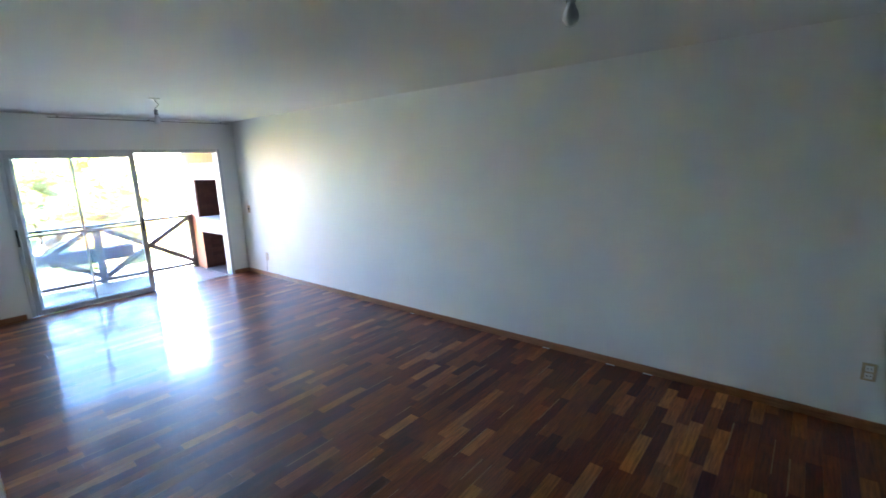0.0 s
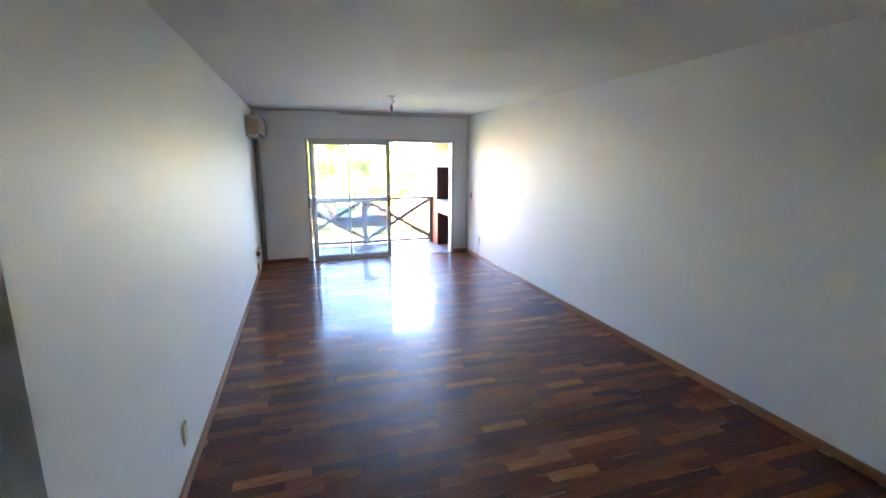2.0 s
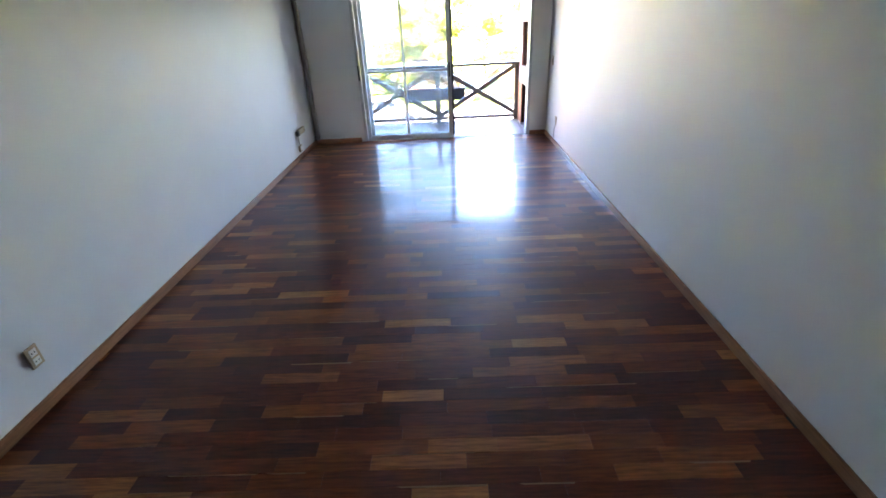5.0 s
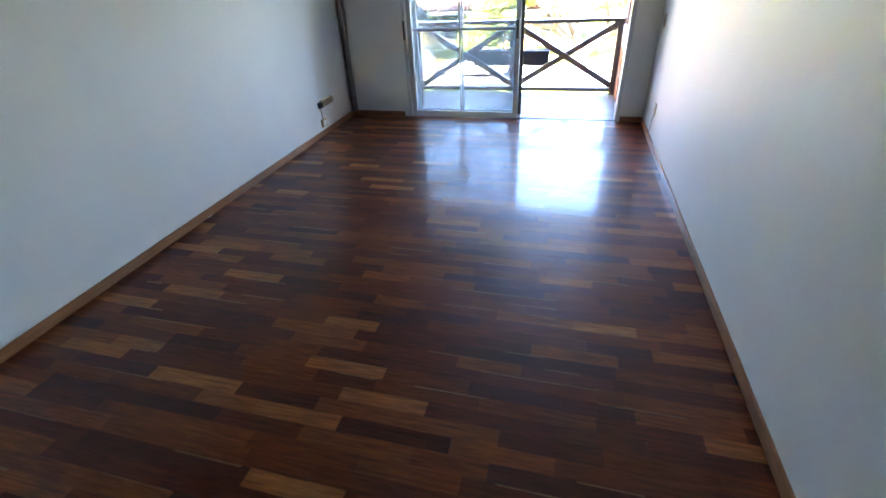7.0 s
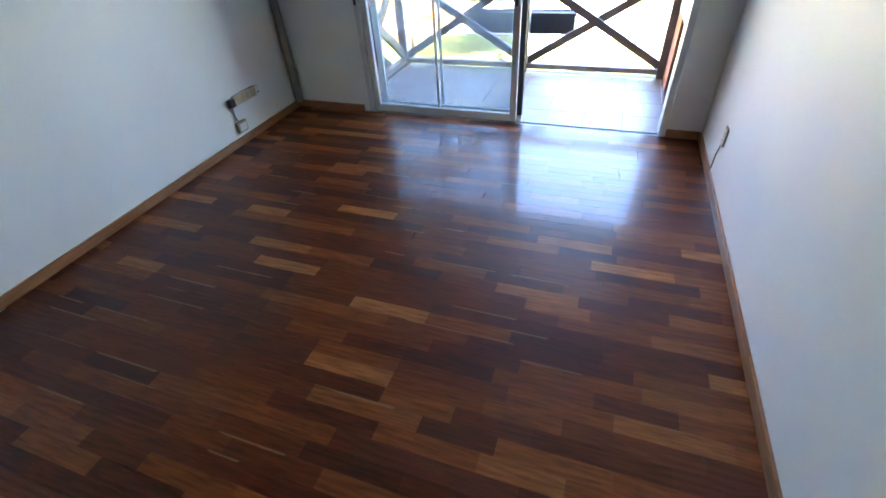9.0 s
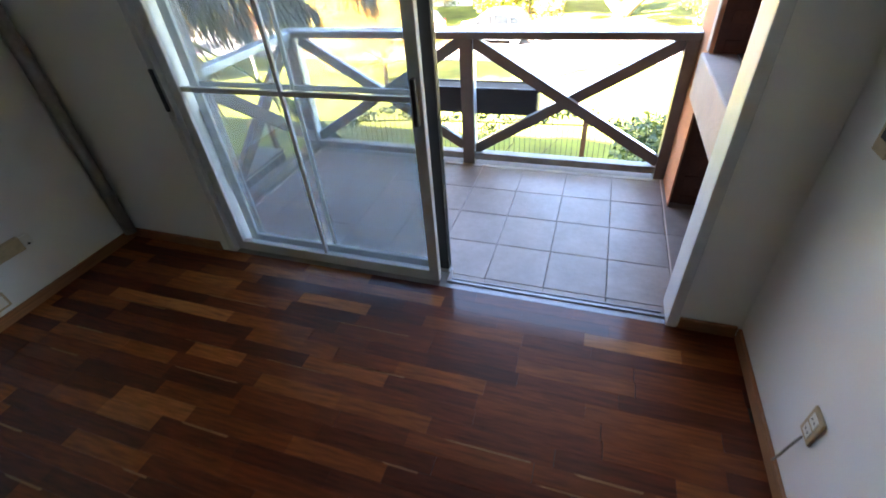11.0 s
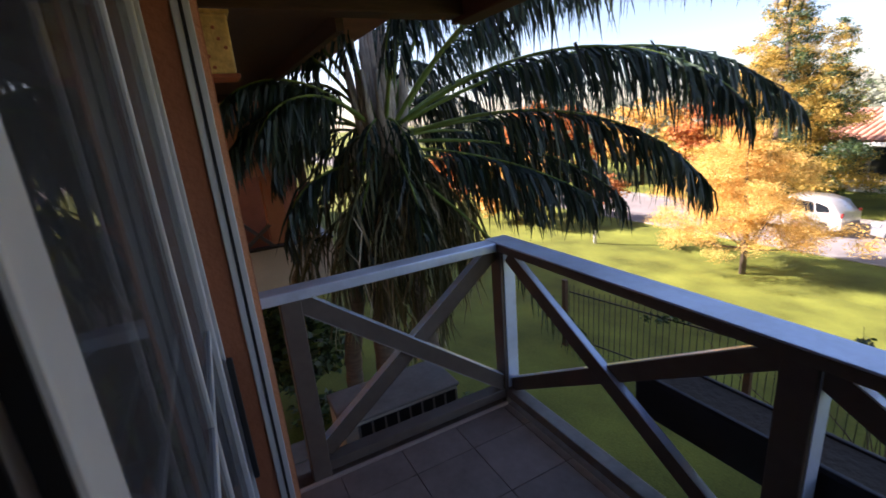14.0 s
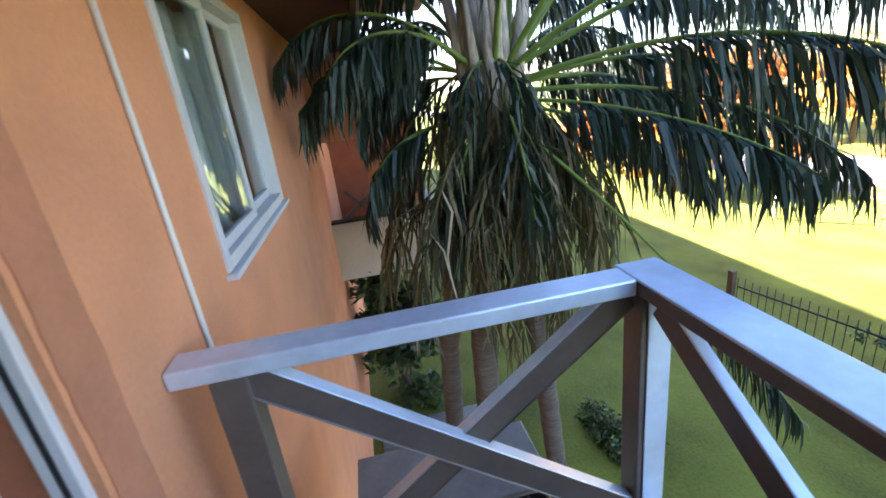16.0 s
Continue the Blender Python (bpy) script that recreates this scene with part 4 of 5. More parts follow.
# orange tree beside the broad one
tree("orange_tree", (7.6, 22.6 + 3.6, GS), "bright orange autumn tree beside the street", [(8.2, 26.2, GS - 0.05), (8.2, 26.2, -1.5), (8.3, 26.2, 1.0)], [0.2, 0.16, 0.05], [(6.6, 26.0, -0.8), (9.8, 26.2, -0.6)], dome(8.7, 26.0, -0.9, 3.1, 2.4, 3.7, 240, 0.42, low=-0.75, shell=0.35), 52000, 0.062, "leaf_gold", hang=0.2, thin=0.35, fork=(8.2, 26.2, -2.0), limb_r=0.07)
# sapling
sp = thing("sapling", (0.23, 16.14, GS), "thin limed sapling with sparse rust coloured leaves", "tree")
part("trunk", tube(bmesh.new(), [(0.23, 16.14, GS - 0.05), (0.16, 16.14, -3.0), (0.10, 16.14, -2.3)], [0.05, 0.045, 0.035], 8), "white_bark", sp)
part("bough", limbs(bmesh.new(), (0.11, 16.14, -2.4), [(-0.5, 16.0, -1.6), (0.9, 16.3, -1.5), (0.2, 16.5, -1.1), (0.7, 15.7, -1.9), (-0.4, 16.4, -2.1), (1.0, 16.0, -2.1), (-0.2, 15.8, -1.3), (0.5, 16.2, -0.9)], 0.018, 5), "bark", sp)
part("crown", clumps(dome(0.25, 16.14, -1.45, 0.75, 0.7, 0.45, 16, 0.22, low=-0.2), 750, 0.045), "leaf_rust", sp)
sp.location += Vector((0.35, -0.1, 0))
# rust coloured and golden trees along the street to the west
for i, (x, y, h, r, lm) in enumerate(((-14.5, 27.5, 5.4, 2.6, "leaf_rust"), (-19.5, 28.0, 6.2, 3.2, "leaf_gold"), (-25.0, 26.5, 6.0, 3.2, "leaf_rust"), (-31.0, 27.0, 6.5, 3.4, "leaf_rust"), (-17.0, 14.8, 3.8, 2.0, "leaf_gold"), (-24.0, 15.2, 4.2, 2.2, "leaf_rust"))):
    tree("autumn_tree", (x, y, GS), "round rust coloured autumn tree by the street" if lm == "leaf_rust" else "round golden autumn tree by the street", [(x, y, GS - 0.05), (x, y, GS + h * 0.35), (x, y, GS + h * 0.7)], [0.16, 0.12, 0.04], [], dome(x, y, GS + h * 0.52, r, r, h * 0.46, 45, 0.6, low=-0.7, shell=0.4), 7000, 0.14, lm)
tree("thin_tree", (-10.9, 14.3, GS), "thin pale young tree on the lawn verge", [(-10.9, 14.3, GS - 0.05), (-10.9, 14.3, -2.6), (-10.85, 14.3, -1.6)], [0.07, 0.06, 0.03], [], dome(-10.9, 14.3, -1.5, 0.9, 0.9, 0.8, 16, 0.3), 1600, 0.07, "leaf_rust", bark="white_bark")
# far woods on the horizon
fw = []
for k in range(260):
    x = -150 + 300 * (k + rng.random()) / 260
    h = 5.2 + 2.2 * noise.noise(Vector((x * 0.045, 0.3, 0))) + 1.2 * noise.noise(Vector((x * 0.2, 1.3, 0)))
    for j in range(3):
        fw.append((x + rng.normal(), 82 + 5 * rng.normal(), GS + h * (0.25 + 0.3 * j), 1.5 + rng.random()))
tagged(part("far_woods", clumps(fw, 34000, 0.42), "leaf_haze"), "distant line of trees on the horizon, haze in their colour", "woods", kind="stuff")
# greenery in front of the house opposite
for x, y, z, rx, rz in ((-9.2, 27.2, -2.4, 1.3, 1.5), (-3.2, 27.6, -2.6, 1.5, 1.1), (-1.6, 28.0, -2.0, 1.4, 1.8), (-12.5, 29.0, -2.2, 2.0, 1.9)):
    s_ = thing("street_shrub", (x, y, GS), "dense green shrub in front of the house", "shrub", group="shrubs before the house")
    part("foliage", clumps(dome(x, y, z, rx, rx * 0.8, rz, 22, 0.5, low=-0.9, shell=0.3), 3500, 0.13), "leaf_lime" if x > -4 else "leaf_dark", s_)
    part("stem", tube(bmesh.new(), [(x, y, GS - 0.02), (x, y, z)], 0.06, 6), "bark", s_)
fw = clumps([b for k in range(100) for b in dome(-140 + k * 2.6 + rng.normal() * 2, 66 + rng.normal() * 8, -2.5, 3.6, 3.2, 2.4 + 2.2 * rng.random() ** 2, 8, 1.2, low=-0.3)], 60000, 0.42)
tagged(part("far_trees", fw, "leaf_haze"), "distant green trees behind the houses, haze in their colour", "trees", kind="stuff")

# ---- house opposite ----
hs = thing("house", (-4.0, 34.0, GS), "white single-storey house with a terracotta roof and a chimney", "house")
part("wall", boxes((-12.5, 3.5, 33.4, 33.7, GS, -0.9), (-12.5, -12.2, 33.7, 41, GS, -0.9), (3.2, 3.5, 33.7, 41, GS, -0.9)), "white_wall", hs)
part("porch_column", boxes((-5.6, -5.3, 31.6, 31.9, GS, -1.0), bev=0.01), "white_wall", hs)
part("porch_column", boxes((-10.2, -9.9, 31.6, 31.9, GS, -1.0), bev=0.01), "white_wall", hs)
part("porch_wall", boxes((-9.9, -5.6, 31.65, 31.85, GS, -2.9)), "white_wall", hs)
part("fascia", boxes((-13.1, 4.1, 31.2, 31.35, -1.08, -0.9)), "white_wall", hs)
for x0, x1 in ((-9.7, -7.8), (-7.5, -5.7), (-4.6, -3.0), (0.4, 2.0)):
    w_ = part("window", boxes((x0, x1, 33.35, 33.41, -3.6 if x0 < -5 else -3.0, -1.3 if x0 < -5 else -1.5)), "alu", hs)
    part("pane", boxes((x0 + 0.07, (x0 + x1) / 2 - 0.03, 33.335, 33.352, -3.5 if x0 < -5 else -2.93, -1.37 if x0 < -5 else -1.57), ((x0 + x1) / 2 + 0.03, x1 - 0.07, 33.335, 33.352, -3.5 if x0 < -5 else -2.93, -1.37 if x0 < -5 else -1.57)), "dark_glass", w_)
roof = part("roof", boxes((-13.0, 4.0, 37.0, 37.4, 0.48, 0.62)), "roof_tile", hs)
row_me = {}
for half, y_ in ((0, 31.2), (1, 43.2)):
    for c in range(48):
        if half not in row_me:
            ob = part("roof_course", tube(bmesh.new(), [Vector((0, y_, -0.92)).lerp(Vector((0, 37.2, 0.5)), k / 12) + Vector((0, 0, 0.04 * (k % 2))) for k in range(13)], 0.19, 6, caps=False), "roof_tile", roof)
            row_me[half] = ob.data
        else:
            ob = new("roof_course", row_me[half])
            ob.parent = roof
        ob.location = (-13.1 + (c + 0.5) * 17.2 / 48, 0, 0)
part("roof_deck", boxes((-13.1, 4.1, 31.25, 43.1, -1.0, -0.93)), "white_wall", hs)
ch = part("chimney", boxes((-8.95, -8.15, 34.6, 35.3, -0.6, 0.85), bev=0.01), "white_wall", hs)
part("cap", boxes((-9.05, -8.05, 34.5, 35.4, 0.85, 0.96), bev=0.01), "white_wall", ch)
hs.location.z -= 0.2

# ---- cars ----
def car(at, paint, label, flip=1):
    c = thing("parked_car", at, label, "car", group="cars parked at the kerb")
    X, Y, Z = at
    L, Wd = 3.75, 1.62
    prof = [(-1.87, 0.30), (-1.86, 0.62), (-1.62, 0.78), (-1.05, 0.92), (-0.42, 1.36), (0.1, 1.47), (0.9, 1.46), (1.45, 1.30), (1.72, 0.95), (1.86, 0.85), (1.88, 0.34), (1.5, 0.24), (-1.5, 0.24)]
    bm = bmesh.new()
    rings = []
    for w, k in ((-1.0, 0.93), (-0.82, 1.0), (0.82, 1.0), (1.0, 0.93)):
        ring = []
        for px, pz in prof:
            inset = 1.0 - (0.16 * max(0.0, pz - 0.85) / 0.6 if abs(w) == 1.0 else 0.06 * max(0.0, pz - 0.85))
            ring.append(bm.verts.new((X + flip * px * (0.985 if abs(w) == 1.0 else 1), Y + w * Wd / 2 * inset, Z + 0.24 + (pz - 0.24) * (k if abs(w) == 1.0 else 1))))
        rings.append(ring)
    n = len(prof)
    for r0, r1 in zip(rings, rings[1:]):
        for k in range(n):
            bm.faces.new((r0[k], r0[(k + 1) % n], r1[(k + 1) % n], r1[k])).smooth = True
    bm.faces.new(rings[0][::-1]); bm.faces.new(rings[-1])
    bmesh.ops.bevel(bm, geom=[e for e in bm.edges if e.is_boundary or e.calc_face_angle(0) > 0.5], offset=0.03, segments=2, affect="EDGES")
    body = part("body", bm, paint, c)
    for s in (-1, 1):
        yy = Y + s * (Wd / 2 * 0.90)
        for pts in ([(-0.86, 0.93), (-0.36, 1.27), (0.10, 1.36), (0.10, 0.93)], [(0.16, 0.93), (0.16, 1.36), (0.80, 1.34), (0.92, 0.93)], [(0.98, 0.94), (0.88, 1.33), (1.30, 1.20), (1.42, 0.98)]):
            bm = bmesh.new()
            ins = [1.0 - 0.155 * max(0.0, z - 0.85) / 0.6 for _, z in pts]
            f = bm.faces.new([bm.verts.new((X + flip * px, Y + s * (Wd / 2 * i_ + 0.006), Z + pz * 0.985)) for (px, pz), i_ in zip(pts, ins)])
            bmesh.ops.solidify(bm, geom=[f], thickness=0.012)
            part("side_window", bm, "car_glass", body)
        for wx in (-1.18, 1.22):
            ty = part("tyre", tube(bmesh.new(), [(X + flip * wx, Y + s * (Wd / 2 - 0.17), Z + 0.29), (X + flip * wx, Y + s * (Wd / 2 - 0.02), Z + 0.29), (X + flip * wx, Y + s * (Wd / 2 + 0.012), Z + 0.29)], [0.29, 0.29, 0.26], 20), "tyre", c)
            part("rim", tube(bmesh.new(), [(X + flip * wx, Y + s * (Wd / 2 - 0.03), Z + 0.29), (X + flip * wx, Y + s * (Wd / 2 + 0.018), Z + 0.29)], [0.19, 0.18], 14), "hub", ty)
        part("headlight", boxes(tuple(sorted((X + flip * -1.84, X + flip * -1.6))) + (min(yy - 0.12, yy + 0.12), max(yy - 0.12, yy + 0.1), Z + 0.62, Z + 0.74), bev=0.02), "bulb", c, "clear headlight")
        part("tail_light", boxes(tuple(sorted((X + flip * 1.78, X + flip * 1.84))) + (yy - 0.1, yy + 0.06, Z + 0.78, Z + 0.96), bev=0.01), "lampred", c, "red tail light")
        part("mirror", boxes(tuple(sorted((X + flip * -0.82, X + flip * -0.70))) + (Y + s * (Wd / 2 + 0.0) - 0.05, Y + s * (Wd / 2) + 0.09, Z + 0.93, Z + 1.04), bev=0.02), paint, c)
    return c


car((-2.48, 22.15, -3.785), "car_silver", "silver hatchback parked at the kerb across the street")
car((-7.0, 22.0, -3.785), "car_beige", "pale beige hatchback parked behind the golden tree", flip=1)

for ob in STREET:                               # the street lies lower than the lawn at the house
    ob.location.z -= 0.25

# ---- iron garden fence ----
def fence_y(x):
    return 7.2 + (x + 0.8) * (0.083 if x > -0.8 else 0.24)


fz = ground_z(7.3)
fn = thing("garden_fence", (0, 7.3, fz), "thin dark iron bar fence with timber posts along the garden", "fence")
bar_me = None
for i in range(107):
    x = -4.1 + i * 0.11
    if bar_me is None:
        ob = part("bar", boxes((-0.0045, 0.0045, -0.0045, 0.0045, 0.0, 1.42)), "iron", fn)
        bar_me = ob.data
    else:
        ob = new("bar", bar_me)
        ob.parent = fn
        ob.matrix_parent_inverse = fn.matrix_world.inverted()
    ob.location = (x, fence_y(x), ground_z(fence_y(x)) - 0.02 + 0.02 * math.sin(i * 1.7))
for z in (0.22, 1.25):
    for xa, xb in ((-4.1, -0.8), (-0.8, 7.6)):
        ya, yb = fence_y(xa), fence_y(xb)
        part("cross_bar", bar(bmesh.new(), (xa, ya, ground_z(ya) + z), (xb, yb, ground_z(yb) + z), 0.028, 0.022, (0, 1, 0)), "iron", fn)
for x in (-4.15, -0.9, 2.72, 5.6):
    y, z = fence_y(x) - 0.06, ground_z(fence_y(x))
    part("post", boxes((x - 0.05, x + 0.05, y - 0.045, y + 0.045, z - 0.05, z + 1.52), bev=0.008), "timber", fn)
vn = thing("fence_vine", (1.2, 7.4, fz), "thin leafy vine scrambling along the fence top", "vine")
part("stems", limbs(bmesh.new(), (0.6, 7.34, fz), [(-0.4, 7.34, fz + 1.5), (1.5, 7.34, fz + 1.45), (2.6, 7.34, fz + 1.35), (0.4, 7.34, fz + 1.75), (-2.2, 7.34, fz + 1.4)], 0.014, 5, wig=0.5), "bark", vn)
part("leaves", clumps([(x, fence_y(x), fz + 1.36 + 0.14 * math.sin(x * 3.1), 0.13) for x in [-2.5 + k * 0.23 for k in range(30)]] + [(0.35, 7.34, fz + 1.7, 0.12)], 900, 0.05), "leaf_dark", vn)

rb = thing("rose_bush", (0.8, 7.1, ground_z(7.1)), "tall thin rose bush with a few red blooms at the fence", "rose bush")
rz_ = ground_z(7.1)
part("stems", limbs(bmesh.new(), (0.8, 7.1, rz_ - 0.02), [(0.72, 7.08, rz_ + 1.75), (0.98, 7.12, rz_ + 1.7), (0.35, 7.1, rz_ + 2.05), (0.6, 7.15, rz_ + 1.5)], 0.012, 5, wig=0.3), "bark", rb)
part("leaves", clumps([(0.72, 7.08, rz_ + 1.62, 0.12), (0.95, 7.12, rz_ + 1.58, 0.12), (0.38, 7.1, rz_ + 1.85, 0.06), (0.42, 7.1, rz_ + 1.7, 0.07), (0.6, 7.15, rz_ + 1.4, 0.14), (0.8, 7.1, rz_ + 1.2, 0.18)], 420, 0.035), "leaf_dark", rb)
for x, y, z in ((0.74, 7.08, 1.76), (0.99, 7.12, 1.71), (0.90, 7.05, 1.64)):
    part("bloom", clumps([(x, y, rz_ + z, 0.022)], 26, 0.028, flat=0.8, thin=0.8), "petal", rb, "small red bloom")

# ---- garden plants ----
def shrub(at, rx, ry, rz, n, lm, size, label, count=26, r=0.35):
    s = thing("shrub", at, label, "shrub")
    x, y, z = at
    part("stems", limbs(bmesh.new(), (x, y, z - 0.02), [(x + rx * 0.5, y, z + rz), (x - rx * 0.5, y + ry * 0.3, z + rz), (x, y - ry * 0.4, z + rz * 1.2)], 0.04, 6), "bark", s)
    part("foliage", clumps(dome(x, y, z + rz, rx, ry, rz, count, r, low=-0.95, shell=0.35), n, size), lm, s)
    return s


shrub((4.6, 5.4, ground_z(5.4)), 1.15, 1.2, 1.25, 9000, "leaf_mid", 0.06, "tall leafy green shrub beside the balcony", 40, 0.4)
shrub((4.4, 3.6, ground_z(3.6)), 1.0, 0.9, 0.85, 6000, "leaf_dark", 0.06, "dark leafy shrub below the balcony", 30, 0.35)
shrub((-4.6, 0.95, ground_z(0.9)), 0.75, 0.5, 1.1, 5000, "leaf_dark", 0.08, "dark glossy shrub against the orange wall", 24, 0.32)
shrub((-2.75, 3.5, ground_z(3.5)), 0.6, 0.4, 0.14, 2200, "leaf_mid", 0.035, "low clipped green shrub on the lawn", 18, 0.14)

# ---- palm ----
pm = thing("palm", (-2.32, 1.74, -3.0), "tall feather palm with drooping dark fronds and dry skirt", "palm")
HX, HY, HZ = -2.3, 2.03, 1.55


def trunk_ring(pts, r):
    bm = bmesh.new()
    P, R = [], []
    for a, b_ in zip(pts, pts[1:]):
        for k in range(14):
            P.append(Vector(a).lerp(Vector(b_), k / 14)); R.append(r * (1.06 if k % 2 else 0.97))
    return tube(bm, P, R, 12)


part("trunk", trunk_ring([(-2.35, 1.70, -3.05), (-2.32, 1.74, -0.8), (HX, HY - 0.05, 0.95)], 0.13), "bark_palm", pm)
part("trunk", trunk_ring([(-3.0, 1.38, -3.05), (-2.8, 1.45, -1.2), (-2.5, 1.75, 0.75)], 0.11), "bark_palm", pm)
part("trunk", trunk_ring([(-1.95, 2.35, -3.05), (-2.05, 2.25, -1.2), (-2.2, 2.1, 0.5)], 0.10), "bark_palm", pm)
for k in range(16):
    a = k * 2.4 + 0.2
    b0 = Vector((HX + 0.10 * math.cos(a), HY + 0.10 * math.sin(a), 0.75 + 0.02 * k))
    t0 = Vector((HX + (0.14 + 0.07 * (k % 4)) * math.cos(a), HY + (0.14 + 0.07 * (k % 4)) * math.sin(a), 2.15 + 0.2 * (k % 5)))
    part("sheath", tube(bmesh.new(), [b0, b0.lerp(t0, 0.5) + Vector((0.02 * math.cos(a), 0.02 * math.sin(a), 0)), t0], [0.075, 0.055, 0.02], 7), "sheath", pm)


def frond(az, rise, length, droop, leaf_len, n=110, mat_="frond", base_z=0.0, hang=1.0, bare=0.22, twist=0.0, r=0.018, start=0.12, loose=0.11, width=0.013):
    """A feather frond: an arching midrib with hanging leaflets on both sides."""
    a = radians(az)
    h = Vector((math.cos(a), math.sin(a), 0))
    side = Vector((-math.sin(a), math.cos(a), 0))
    pts, p, el, steps = [], Vector((HX, HY, HZ + base_z)) + h * start, radians(rise), 26
    for k in range(steps + 1):
        pts.append(p.copy())
        p = p + (h * math.cos(el) + Vector((0, 0, math.sin(el))) + side * twist * k / steps * 0.3) * (length / steps)
        el -= radians(droop) / steps * (0.4 + 1.2 * k / steps)
    verts, faces = [], []
    bm = tube(bmesh.new(), pts, [r * (1 - 0.85 * k / steps) + 0.002 for k in range(steps + 1)], 6)
    stem = part("frond", bm, "rachis" if mat_ == "frond" else "frond_dry", pm)
    for i in range(n):
        f = bare + (1 - bare) * (i + rng.random() * 0.6) / n
        q = f * steps
        k = min(int(q), steps - 1)
        o = pts[k].lerp(pts[k + 1], q - k)
        fwd = (pts[k + 1] - pts[k]).normalized()
        ll = leaf_len * (0.55 + 0.45 * math.sin(math.pi * min(1.0, 0.18 + 0.82 * (f - bare) / (1 - bare)))) * (0.7 + 0.5 * rng.random())
        for s in (-1, 1):
            if rng.random() < 0.12:
                continue
            d0 = (side * s * (0.75 - 0.35 * hang) + fwd * 0.55 + Vector((0, 0, -0.35 * hang)) + Vector(rng.normal(size=3) * loose)).normalized()
            d1 = (d0 * (1 - 0.7 * hang) + fwd * 0.12 + Vector((0, 0, -1.0 * hang)) + Vector(rng.normal(size=3) * loose * 0.9)).normalized()
            d2 = (d1 * 0.5 + Vector((0, 0, -1.0 * hang)) + Vector(rng.normal(size=3) * loose * 1.2)).normalized()
            wv = d1.cross(side * s + Vector(rng.normal(size=3) * 0.8)).normalized() * width * (0.8 + 0.7 * rng.random())
            a0, a1 = o, o + d0 * ll * 0.25
            a2 = a1 + d1 * ll * 0.4
            a3 = a2 + d2 * ll * 0.35
            b0_ = len(verts)
            verts += [tuple(a0 - wv * 0.5), tuple(a0 + wv * 0.5), tuple(a1 - wv), tuple(a1 + wv), tuple(a2 - wv * 0.8), tuple(a2 + wv * 0.8), tuple(a3)]
            faces += [(b0_, b0_ + 1, b0_ + 3, b0_ + 2), (b0_ + 2, b0_ + 3, b0_ + 5, b0_ + 4), (b0_ + 4, b0_ + 5, b0_ + 6)]
    part("foliage", (verts, faces), mat_, stem)
    return stem


for az, rise, ln, droop, ll, n_, bz in (
        (66, 25, 5.0, 74, 0.85, 150, 0.0), (53, 14, 3.5, 72, 0.80, 110, -0.1), (44, 30, 3.6, 84, 0.78, 105, 0.0), (33, 50, 4.0, 96, 0.72, 100, 0.0),
        (78, 12, 3.0, 75, 0.72, 90, -0.1), (92, 34, 3.2, 90, 0.7, 95, 0.0), (60, 0, 2.7, 50, 0.70, 80, -0.15), (100, 6, 2.6, 70, 0.65, 80, -0.1),
        (118, 25, 3.0, 90, 0.6, 90, 0.0), (140, 45, 3.2, 100, 0.6, 90, 0.0), (170, 20, 2.6, 80, 0.55, 70, 0.0), (200, 45, 2.4, 110, 0.55, 70, 0.0),
        (-6, 60, 2.5, 100, 0.5, 80, 0.0), (-66, 42, 1.6, 115, 0.50, 66, 0.0),
        (-84, 8, 1.45, 110, 0.50, 64, -0.35), (-100, 24, 1.4, 130, 0.45, 60, 0.0), (-125, 50, 1.6, 110, 0.45, 60, 0.0), (5, 78, 2.8, 62, 0.5, 80, 0.1), (70, 72, 3.2, 80, 0.6, 90, 0.1),
        (100, 80, 2.8, 60, 0.5, 80, 0.1), (-60, 74, 2.2, 80, 0.45, 70, 0.1), (-105, 62, 2.4, 95, 0.5, 80, 0.05), (-140, 66, 2.8, 90, 0.55, 80, 0.05), (160, 60, 2.9, 90, 0.55, 80, 0.05), (-80, 52, 1.9, 120, 0.5, 76, -0.05)):
    frond(az, rise, ln, droop, ll, int(n_ * 1.25), base_z=bz, width=0.0115, loose=0.15, bare=0.3, r=0.023)
for az, rise, ln, droop in ((110, 52, 3.0, 80), (132, 30, 2.8, 80), (86, 56, 3.4, 78), (152, 8, 2.5, 60), (182, 2, 2.3, 60), (212, 14, 2.0, 80), (122, 4, 2.4, 50), (-92, 36, 1.7, 110)):
    frond(az, rise, ln, droop, 0.65, 100, base_z=-0.05, width=0.0115, loose=0.16, bare=0.25)
frond(35, -36, 3.0, 18, 0.5, 70, base_z=-0.35, width=0.008, bare=0.55)
frond(47, -6, 2.2, 30, 0.75, 100, base_z=-0.2, width=0.012, loose=0.16)
frond(70, -12, 1.9, 40, 0.7, 90, base_z=-0.25, width=0.012, loose=0.18)
for k in range(34):                             # old fronds hanging in a loose skirt
    frond(k * 36.5 + 20 * math.sin(k * 2.3), -6 - 16 * ((k * 7) % 4), 0.7 + 0.9 * ((k * 5) % 4) / 3, 66 + 20 * (k % 3), 0.6 + 0.12 * (k % 4), 20, "frond_dry" if k % 7 else "frond", base_z=0.12 - 0.13 * (k % 7), bare=0.1, r=0.014, start=0.1, loose=0.24, width=0.011, hang=0.9, twist=1.1 * math.sin(k * 1.7))
for k in range(26):
    frond(k * 51.0 + 11 * math.sin(k), -40 - 9 * (k % 5), 1.2 + 0.4 * (k % 3), 42, 0.8, 24, "frond_dry" if k % 6 else "frond", base_z=-0.08 - 0.15 * (k % 5), bare=0.15, r=0.017, start=0.14, loose=0.22, width=0.012, hang=0.95)

# ---- paving under the palm ----
pv = None
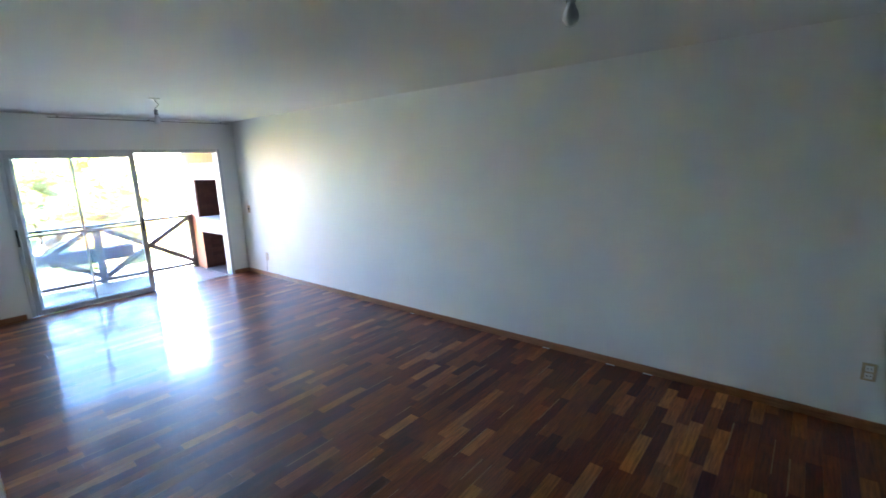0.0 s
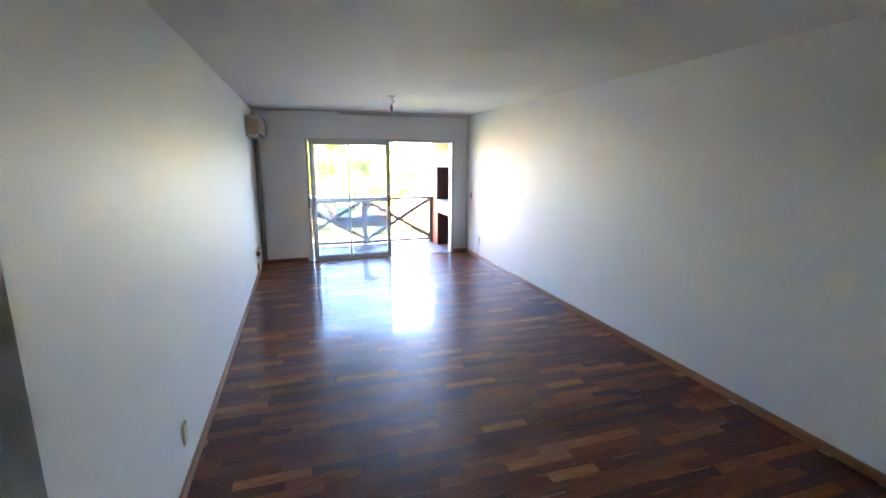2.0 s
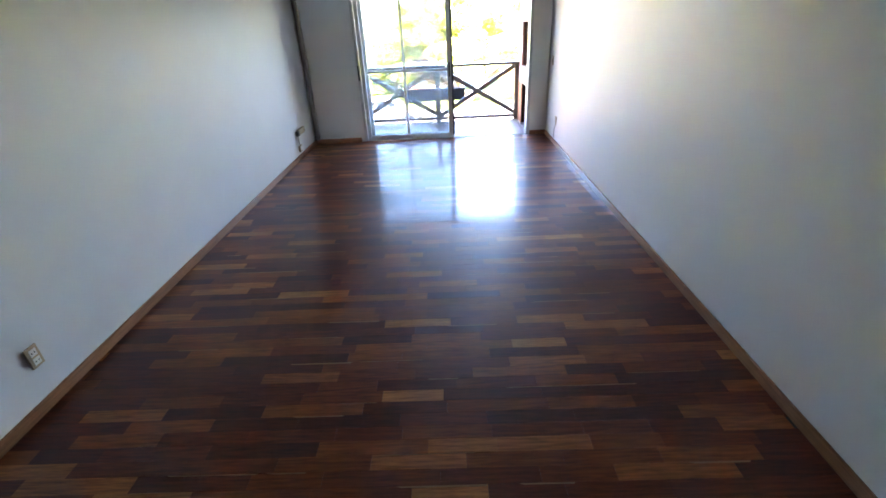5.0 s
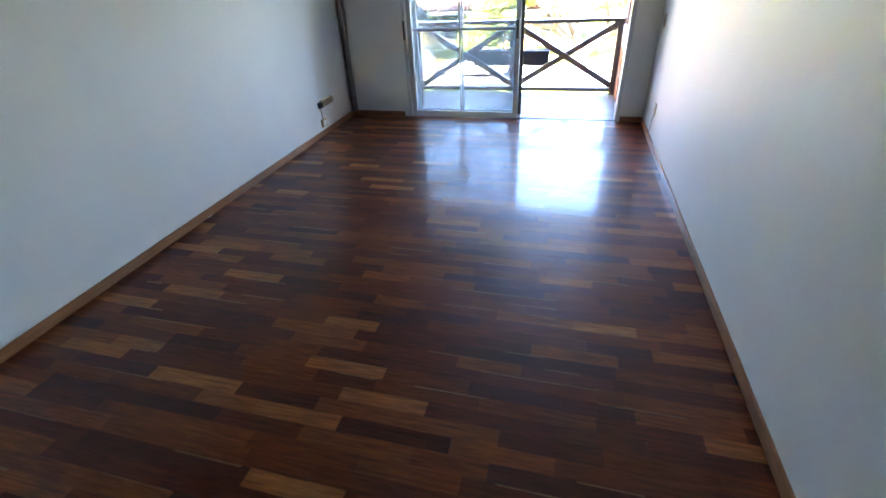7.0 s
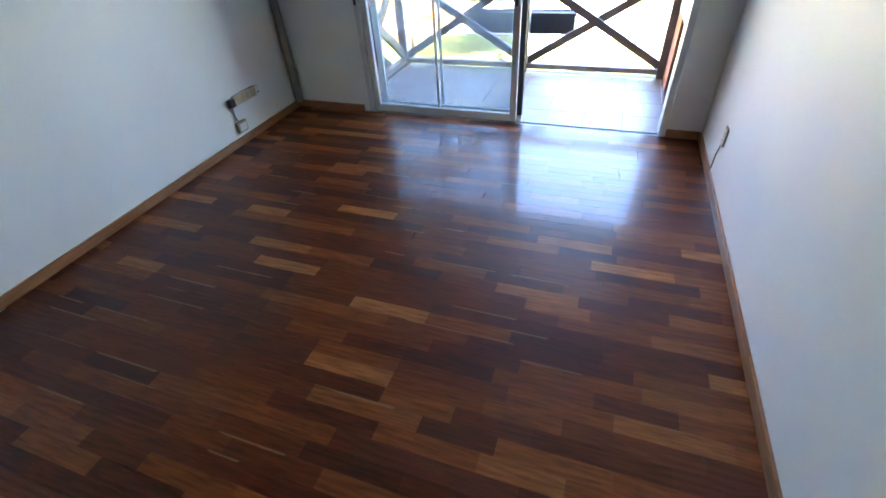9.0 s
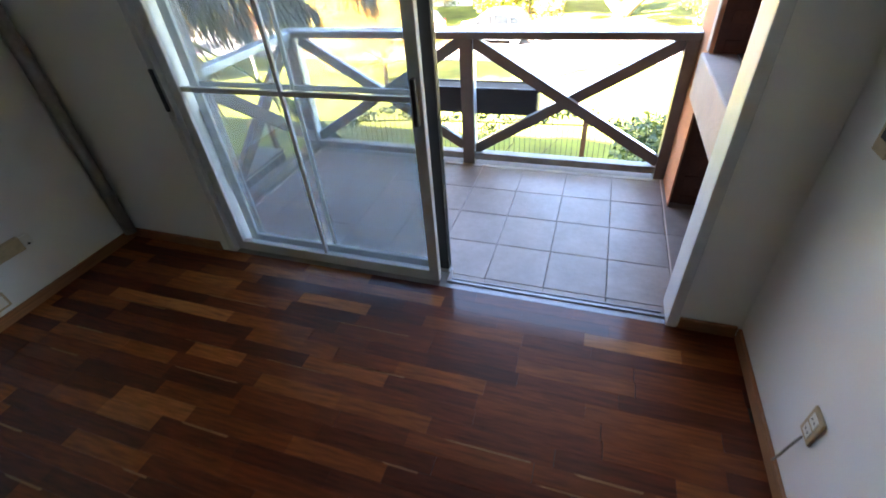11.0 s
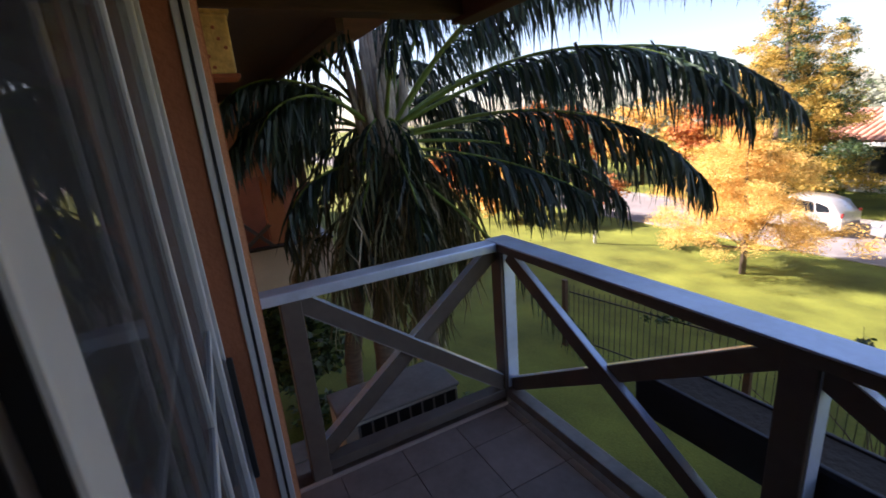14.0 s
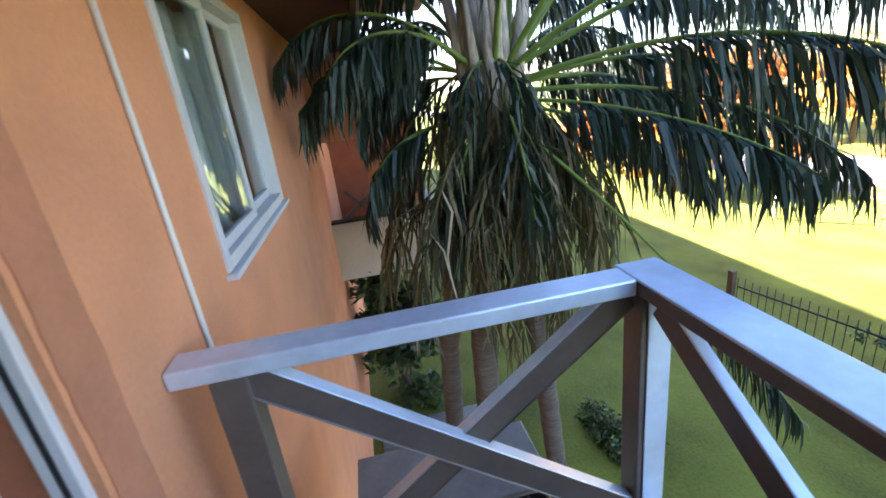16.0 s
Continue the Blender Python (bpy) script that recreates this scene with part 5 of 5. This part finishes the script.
for i in range(5):
    for j in range(3):
        if pv is None:
            pv = tagged(new("paving"), "grey garden paving slabs under the palm", "paving", kind="structure")
            pv_me = part("slab", boxes((0, 0.47, 0, 0.47, -0.03, 0.015), bev=0.008), "paving", pv)
            ob = pv_me
        else:
            ob = new("slab", pv_me.data)
            ob.parent = pv
        ob.location = (-3.9 + i * 0.49, 0.45 + j * 0.49, -3.0 + 0.006 * ((i * 3 + j) % 3))

# ---- balcony tiles ----
bf_ = tagged(new("balcony_floor"), "brown ceramic balcony floor tiles with grey joints", "floor", kind="structure")
for i in range(11):
    for j in range(6):
        x1, y1 = 3.366 + 0.33 * 2 - i * 0.33, 1.51 - j * 0.33 + 0.33
        x0, y0 = max(x1 - 0.327, RX + 0.062), max(y1 - 0.327, 0.07 if x1 > 2.3 else 0.167)
        x1, y1 = min(x1, 3.99), min(y1, 1.555)
        if x1 - x0 < 0.02 or y1 - y0 < 0.02 or (x0 > 3.37 and y0 > 1.18):
            continue
        part("tile", boxes((x0, x1, y0, y1, FLOOR_B - 0.012, FLOOR_B), bev=0.003), "tile", bf_)

# ---- parquet ----
floor_ob = tagged(new("floor"), "glossy dark reddish hardwood strip parquet", "floor", kind="structure")
PW, PL = 0.075, 0.41
prs = random.Random(5)
plank_me = {}
rest_v, rest_f = [], []
GAP = 0.0002


def plank_geo(x0, x1, y0, y1, z):
    c = 0.0002
    v = [(x0, y0, -0.012), (x1, y0, -0.012), (x1, y1, -0.012), (x0, y1, -0.012), (x0, y0, z - c), (x1, y0, z - c), (x1, y1, z - c), (x0, y1, z - c), (x0 + c, y0 + c, z), (x1 - c, y0 + c, z), (x1 - c, y1 - c, z), (x0 + c, y1 - c, z)]
    f = [(0, 1, 5, 4), (1, 2, 6, 5), (2, 3, 7, 6), (3, 0, 4, 7), (4, 5, 9, 8), (5, 6, 10, 9), (6, 7, 11, 10), (7, 4, 8, 11), (8, 9, 10, 11)]
    return v, f


nrow = int(-BACK / PW)
for r in range(nrow):
    y1 = -r * PW - 0.001
    x = -2.0 if y1 < -6.5 else 0.0
    x_start = x
    x -= prs.random() * PL
    while x < W:
        ln = PL * prs.choice((1.0, 1.0, 1.0, 0.75, 1.2))
        a, b_ = max(x, x_start), min(x + ln, W)
        x += ln
        if b_ - a < 0.03:
            continue
        z = prs.uniform(-0.0001, 0.0001)
        single = -2.75 < y1 < -0.3 and len(floor_ob.children) < 300
        if single:
            key = round(b_ - a, 2)
            if key not in plank_me:
                me = bpy.data.meshes.new("plank")
                v, f = plank_geo(GAP, key - GAP, -PW + GAP, -GAP, 0.0)
                me.from_pydata(v, [], f)
                me.materials.append(M["parquet"])
                plank_me[key] = me
            ob = new("plank", plank_me[key])
            ob.parent = floor_ob
            ob.location = (a, y1, z)
        else:
            v, f = plank_geo(a + GAP, b_ - GAP, y1 - PW + GAP, y1 - GAP, z)
            k0 = len(rest_v)
            rest_v += v
            rest_f += [tuple(i + k0 for i in q) for q in f]
rest = part("planks", (rest_v, rest_f), "parquet_rest", floor_ob)
rest["kind"] = "stuff"

# pale streaks that paint the glints along some strip edges
sv, sf = [], []
for k in range(150):
    r_, x0 = prs.randrange(4, int(7.6 / PW)), prs.uniform(0.15, W - 0.5)
    y_, ln, wd_ = -r_ * PW - 0.0015, prs.uniform(0.12, 0.40), prs.uniform(0.003, 0.010)
    k0 = len(sv)
    for dx, dy in ((0, 0), (ln, 0), (ln * 0.97, -wd_), (0.02, -wd_ * 0.8)):
        sv += [(x0 + dx, y_ + dy, -0.002), (x0 + dx, y_ + dy, 0.0004)]
    sf += [(k0 + 1, k0 + 3, k0 + 5, k0 + 7)] + [(k0 + 2 * i, k0 + 2 * ((i + 1) % 4), k0 + 2 * ((i + 1) % 4) + 1, k0 + 2 * i + 1) for i in range(4)]
streaks = part("streaks", (sv, sf), "glint_strip", floor_ob, "pale streaks painting glints along the parquet strips")
streaks["kind"] = "stuff"
